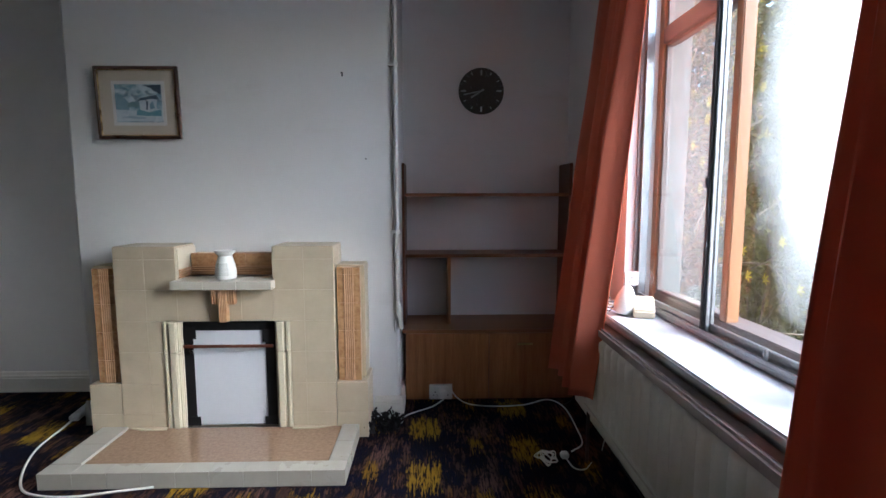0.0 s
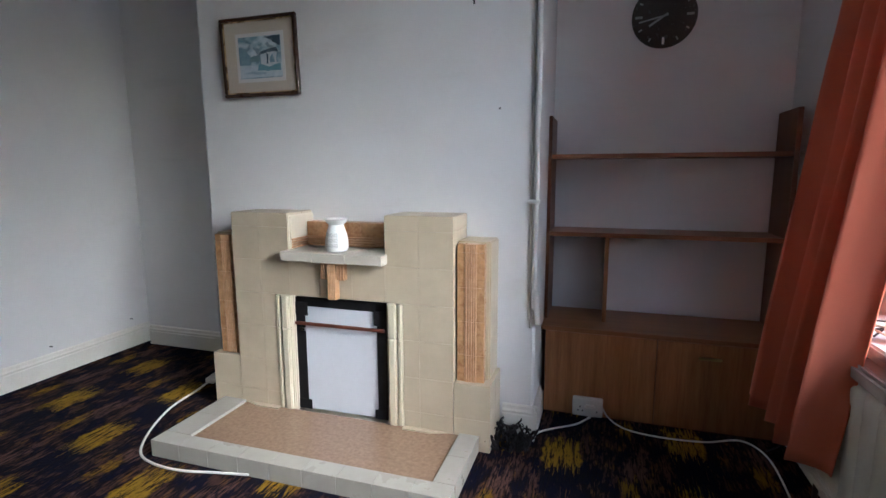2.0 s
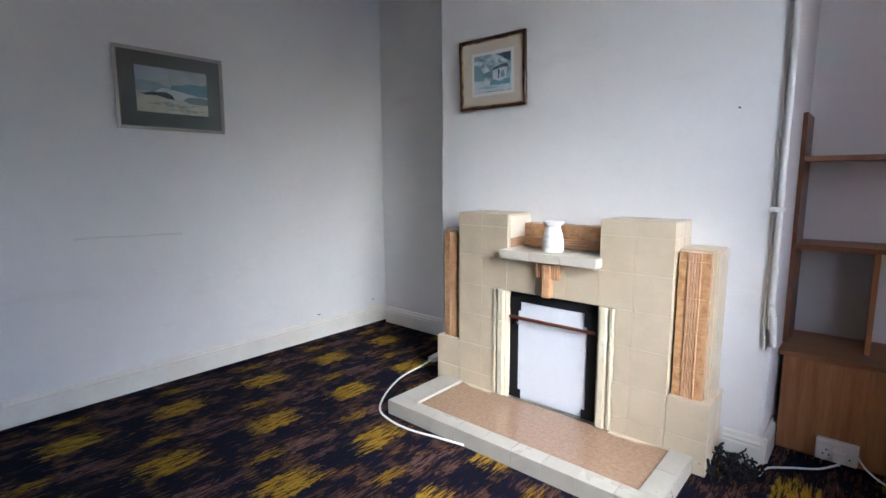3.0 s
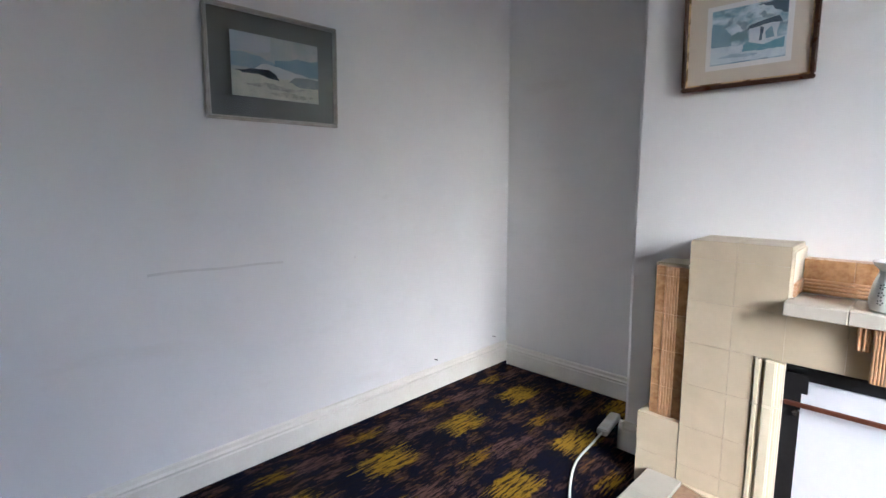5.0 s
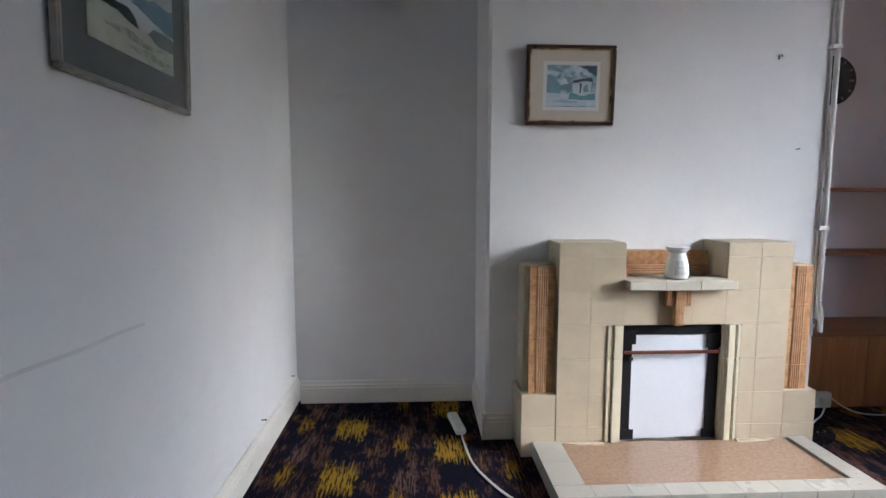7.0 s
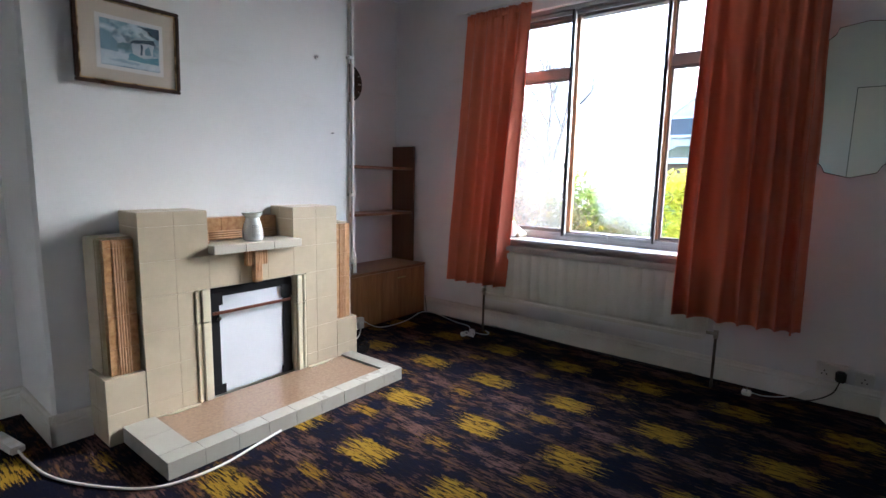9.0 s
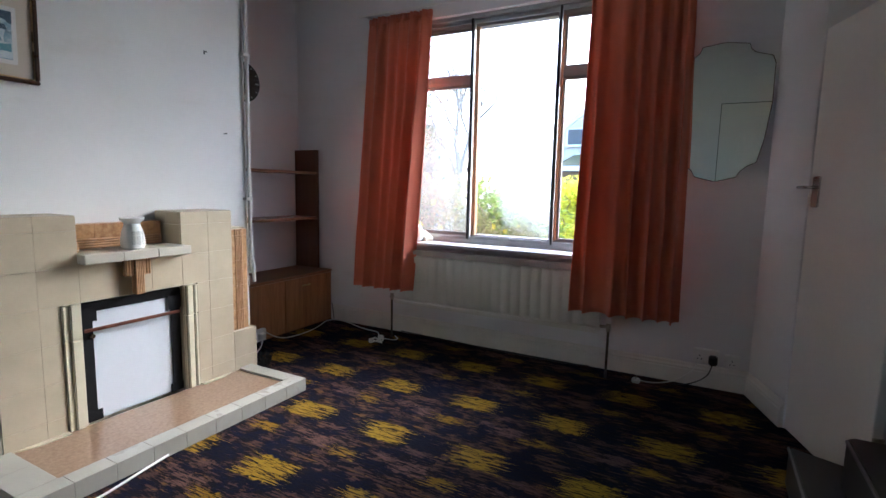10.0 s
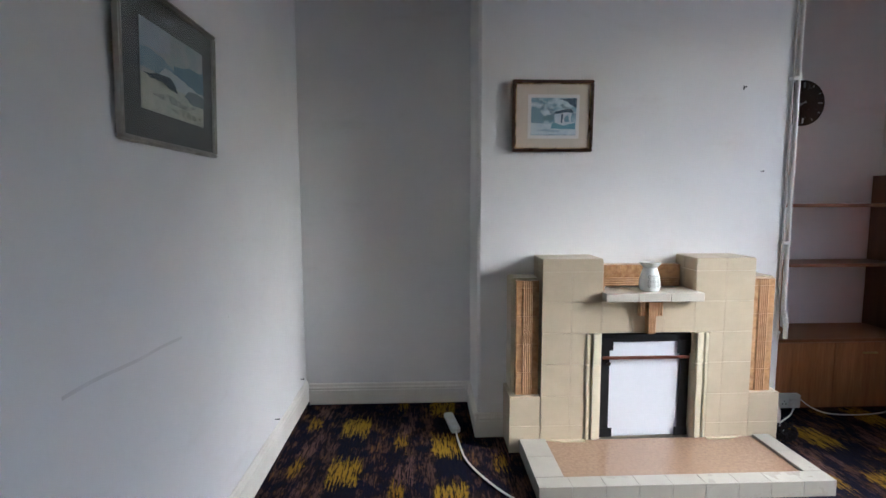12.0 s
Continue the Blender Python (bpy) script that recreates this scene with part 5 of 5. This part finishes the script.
def leafy(name, c1, c2):
    m = surface(name, c1, c2, 0.6, 6, 50, 0.1)
    nt = m.node_tree
    tr = nt.nodes.new("ShaderNodeBsdfTranslucent")
    tr.inputs["Color"].default_value = (*(min(1, k * 2.2) for k in c2), 1)
    mx = nt.nodes.new("ShaderNodeMixShader")
    mx.inputs[0].default_value = 0.45
    nt.links.new(nt.nodes["Principled BSDF"].outputs[0], mx.inputs[1])
    nt.links.new(tr.outputs[0], mx.inputs[2])
    nt.links.new(mx.outputs[0], nt.nodes["Material Output"].inputs[0])
    return m


jas_spots = [((1.72 + 0.20 * i + 0.06 * (k % 2), 2.95 + 0.08 * (k % 3), 0.05 + 0.28 * k), 0.32) for i in range(2) for k in range(10)]
jas_spots += [((2.05 + 0.26 * i + 0.08 * (k % 2), 2.52 - 0.16 * i, 0.05 + 0.28 * k), 0.30) for i in range(5) for k in range(max(3, 5 - i))]
jas_spots += [((1.75 + 0.3 * i, 3.4 + 0.1 * (k % 2), 0.1 + 0.35 * k), 0.36) for i in range(3) for k in range(8)]
jas_spots += [((1.52, 3.15 + 0.35 * i, 0.1 + 0.3 * k), 0.30) for i in range(2) for k in range(9)]
twigs = jas_spots + [((1.9 + 0.12 * (k % 3), 2.62, 1.3 + 0.2 * k), 0.26) for k in range(6)]
jas = shrub("jasmine_shrub", jas_spots, 60000, 0.024, leafy("jasmine_green", (0.065, 0.070, 0.020), (0.15, 0.13, 0.050)), "twiggy winter jasmine with small yellow flowers", "shrub", 11, 1100, 0.005, twigs)
rng = random.Random(12)
bm = bmesh.new()
for k in range(320):
    c, r = rng.choice(jas_spots)
    d = Vector((rng.uniform(-1, -0.2), rng.uniform(-1, 0.5), rng.uniform(-0.6, 0.9))).normalized() * r
    p = Vector(c) + d
    for j in range(6):
        a = 2 * math.pi * j / 6
        u, w = Vector((0.3, math.cos(a), math.sin(a))), Vector((0.3, math.cos(a + 0.5), math.sin(a + 0.5)))
        bm.faces.new([bm.verts.new(q) for q in (p, p + u * 0.024, p + (u + w) * 0.019, p + w * 0.018)])
part("flowers", bm, surface("yellow_petals", (0.75, 0.62, 0.03), (0.65, 0.50, 0.02), 0.7), jas, "small yellow star flowers")
shrub("golden_shrub", [((4.3, 1.75, 0.35), 0.55), ((4.4, 1.55, 0.75), 0.42), ((4.25, 1.95, 0.8), 0.4), ((4.3, 1.7, 1.15), 0.3), ((4.5, 1.35, 1.2), 0.32), ((4.45, 1.2, 0.6), 0.45)], 6000, 0.045, leafy("golden_leaf", (0.42, 0.40, 0.03), (0.55, 0.50, 0.05)), "bright yellow-green evergreen shrub", "shrub", 21)
shrub("low_shrub", [((3.0 + 0.30 * i, 2.45 - 0.22 * i, 0.25 + 0.35 * k - 0.04 * i), 0.42) for i in range(3) for k in range(3)], 7000, 0.045, leafy("mid_green_leaf", (0.10, 0.15, 0.025), (0.17, 0.21, 0.04)), "low green garden shrub", "shrub", 22)
con = [((4.2, 4.0, 0.1 + 0.25 * k), 0.62 - 0.065 * k) for k in range(9)]
shrub("conifer", con, 4200, 0.06, leafy("conifer_green", (0.02, 0.035, 0.018), (0.03, 0.048, 0.025)), "conical dark evergreen tree", "tree", 23, 8)


fence = thing("garden_fence", (2.3, 3.9, GZ), "weathered grey timber fence behind the jasmine", "fence")
FENCE = wood("weathered_fence_board", (0.23, 0.21, 0.18), (0.15, 0.135, 0.11), 0.9)
for k in range(16):
    part("board", boxes((1.26 + 0.127 * k, 1.26 + 0.127 * k + 0.122, 3.885, 3.903, GZ, 2.15 + 0.012 * (k % 3)), bevel=0.003), FENCE, fence)
for z in (0.1, 1.0, 1.9):
    part("rail", boxes((1.26, 3.3, 3.904, 3.95, z, z + 0.07), bevel=0.004), FENCE, fence)


def bare_tree(name, at, height, seed):
    rng = random.Random(seed)
    t = thing(name, at, "bare winter tree with fine twigs", "tree")
    bm = bmesh.new()
    def grow(p, d, ln, r, depth):
        q = p + d * ln
        mid = p.lerp(q, 0.5) + Vector((rng.uniform(-1, 1), rng.uniform(-1, 1), 0)) * ln * 0.06
        rod(bm, p, mid, r, 6, r * 0.85)
        rod(bm, mid, q, r * 0.85, 6, r * 0.65)
        if depth == 0:
            return
        for _ in range(3 if depth > 1 else 4):
            e = (d + Vector((rng.uniform(-1, 1), rng.uniform(-1, 1), rng.uniform(-0.2, 0.7))) * 0.75).normalized()
            grow(p.lerp(q, rng.uniform(0.55, 1.0)), e, ln * rng.uniform(0.55, 0.75), r * 0.60, depth - 1)
    grow(Vector(at), Vector((0.03, 0.02, 1)), height * 0.38, 0.11, 5)
    part("trunk_and_limbs", bm, surface("grey_bark", (0.16, 0.13, 0.11), (0.09, 0.075, 0.06), 0.9), t)
    return t


bare_tree("bare_tree", (8.5, 5.6, GZ), 6.2, 31)

# neighbouring house beyond the garden
house = thing("house", (14, 3.0, GZ), "pale rendered house with a low gable and small window", "house")
RENDER = surface("pale_render", (0.72, 0.69, 0.63), (0.62, 0.59, 0.53), 0.85, 2, 30, 0.2)
part("wall", boxes((13.0, 19.0, -2.4, 4.8, GZ, 2.55)), RENDER, house)
bm = bmesh.new()
for v in ((12.9, -2.5, 2.55), (12.9, 4.9, 2.55), (12.9, 1.2, 5.4), (19, -2.5, 2.55), (19, 4.9, 2.55), (19, 1.2, 5.4)):
    bm.verts.new(v)
bm.verts.ensure_lookup_table()
vs = bm.verts
for f in ((0, 2, 1), (3, 4, 5), (0, 3, 5, 2), (1, 2, 5, 4), (0, 1, 4, 3)):
    bm.faces.new([vs[i] for i in f])
part("roof", bm, RENDER, house, "pale gable end")
VERGE = surface("white_bargeboard", (0.75, 0.74, 0.72), (0.68, 0.67, 0.65), 0.6)
for y1 in (4.98, -2.58):
    bm = bmesh.new()
    prism(bm, [(y1, 2.42), (1.2, 5.32), (1.2, 5.50), (y1, 2.60)], 12.70, 12.86)
    bmesh.ops.transform(bm, matrix=Matrix(((0, 0, 1, 0), (1, 0, 0, 0), (0, 1, 0, 0), (0, 0, 0, 1))), verts=bm.verts)
    bmesh.ops.recalc_face_normals(bm, faces=bm.faces)
    part("verge", bm, VERGE, house, "white bargeboard")
w = part("window", boxes((12.82, 12.89, 3.25, 4.05, 2.63, 3.10)), surface("dark_far_glass", (0.17, 0.17, 0.17), (0.13, 0.13, 0.13), 0.6, spec=0.1), house)
part("window_frame", boxes((12.78, 12.83, 3.19, 3.27, 2.58, 3.15), (12.78, 12.83, 4.03, 4.11, 2.58, 3.15), (12.78, 12.83, 3.27, 4.03, 3.09, 3.15), (12.78, 12.83, 3.27, 4.03, 2.58, 2.64)), WHITE, w)
shed = thing("timber_garage", (11.2, 2.4, GZ), "brown timber garage with a mossy roof", "garage")
part("wall", boxes((10.4, 12.3, -1.5, 3.5, GZ, 1.78)), VARND, shed)
for k in range(11):
    part("board", boxes((10.37, 10.395, -1.5, 3.5, GZ + 0.02 + 0.18 * k, GZ + 0.18 + 0.18 * k), bevel=0.004), wood("garage_board", (0.22, 0.15, 0.09), (0.16, 0.105, 0.06), 0.8, "y") if k == 0 else bpy.data.materials["garage_board"], shed)
bm = bmesh.new()
prism(bm, [(10.2, 1.78), (12.4, 2.22), (12.4, 2.30), (10.2, 1.86)], -1.7, 3.7)
bmesh.ops.transform(bm, matrix=Matrix.Rotation(radians(90), 4, "X") @ Matrix.Diagonal((1, 1, -1, 1)), verts=bm.verts)
bmesh.ops.recalc_face_normals(bm, faces=bm.faces)
part("roof", bm, surface("mossy_roof", (0.12, 0.11, 0.025), (0.08, 0.065, 0.03), 0.9, 3, 40, 0.4), shed)
part("fascia", boxes((10.16, 10.20, -1.7, 3.7, 1.74, 1.87)), RENDER, shed)
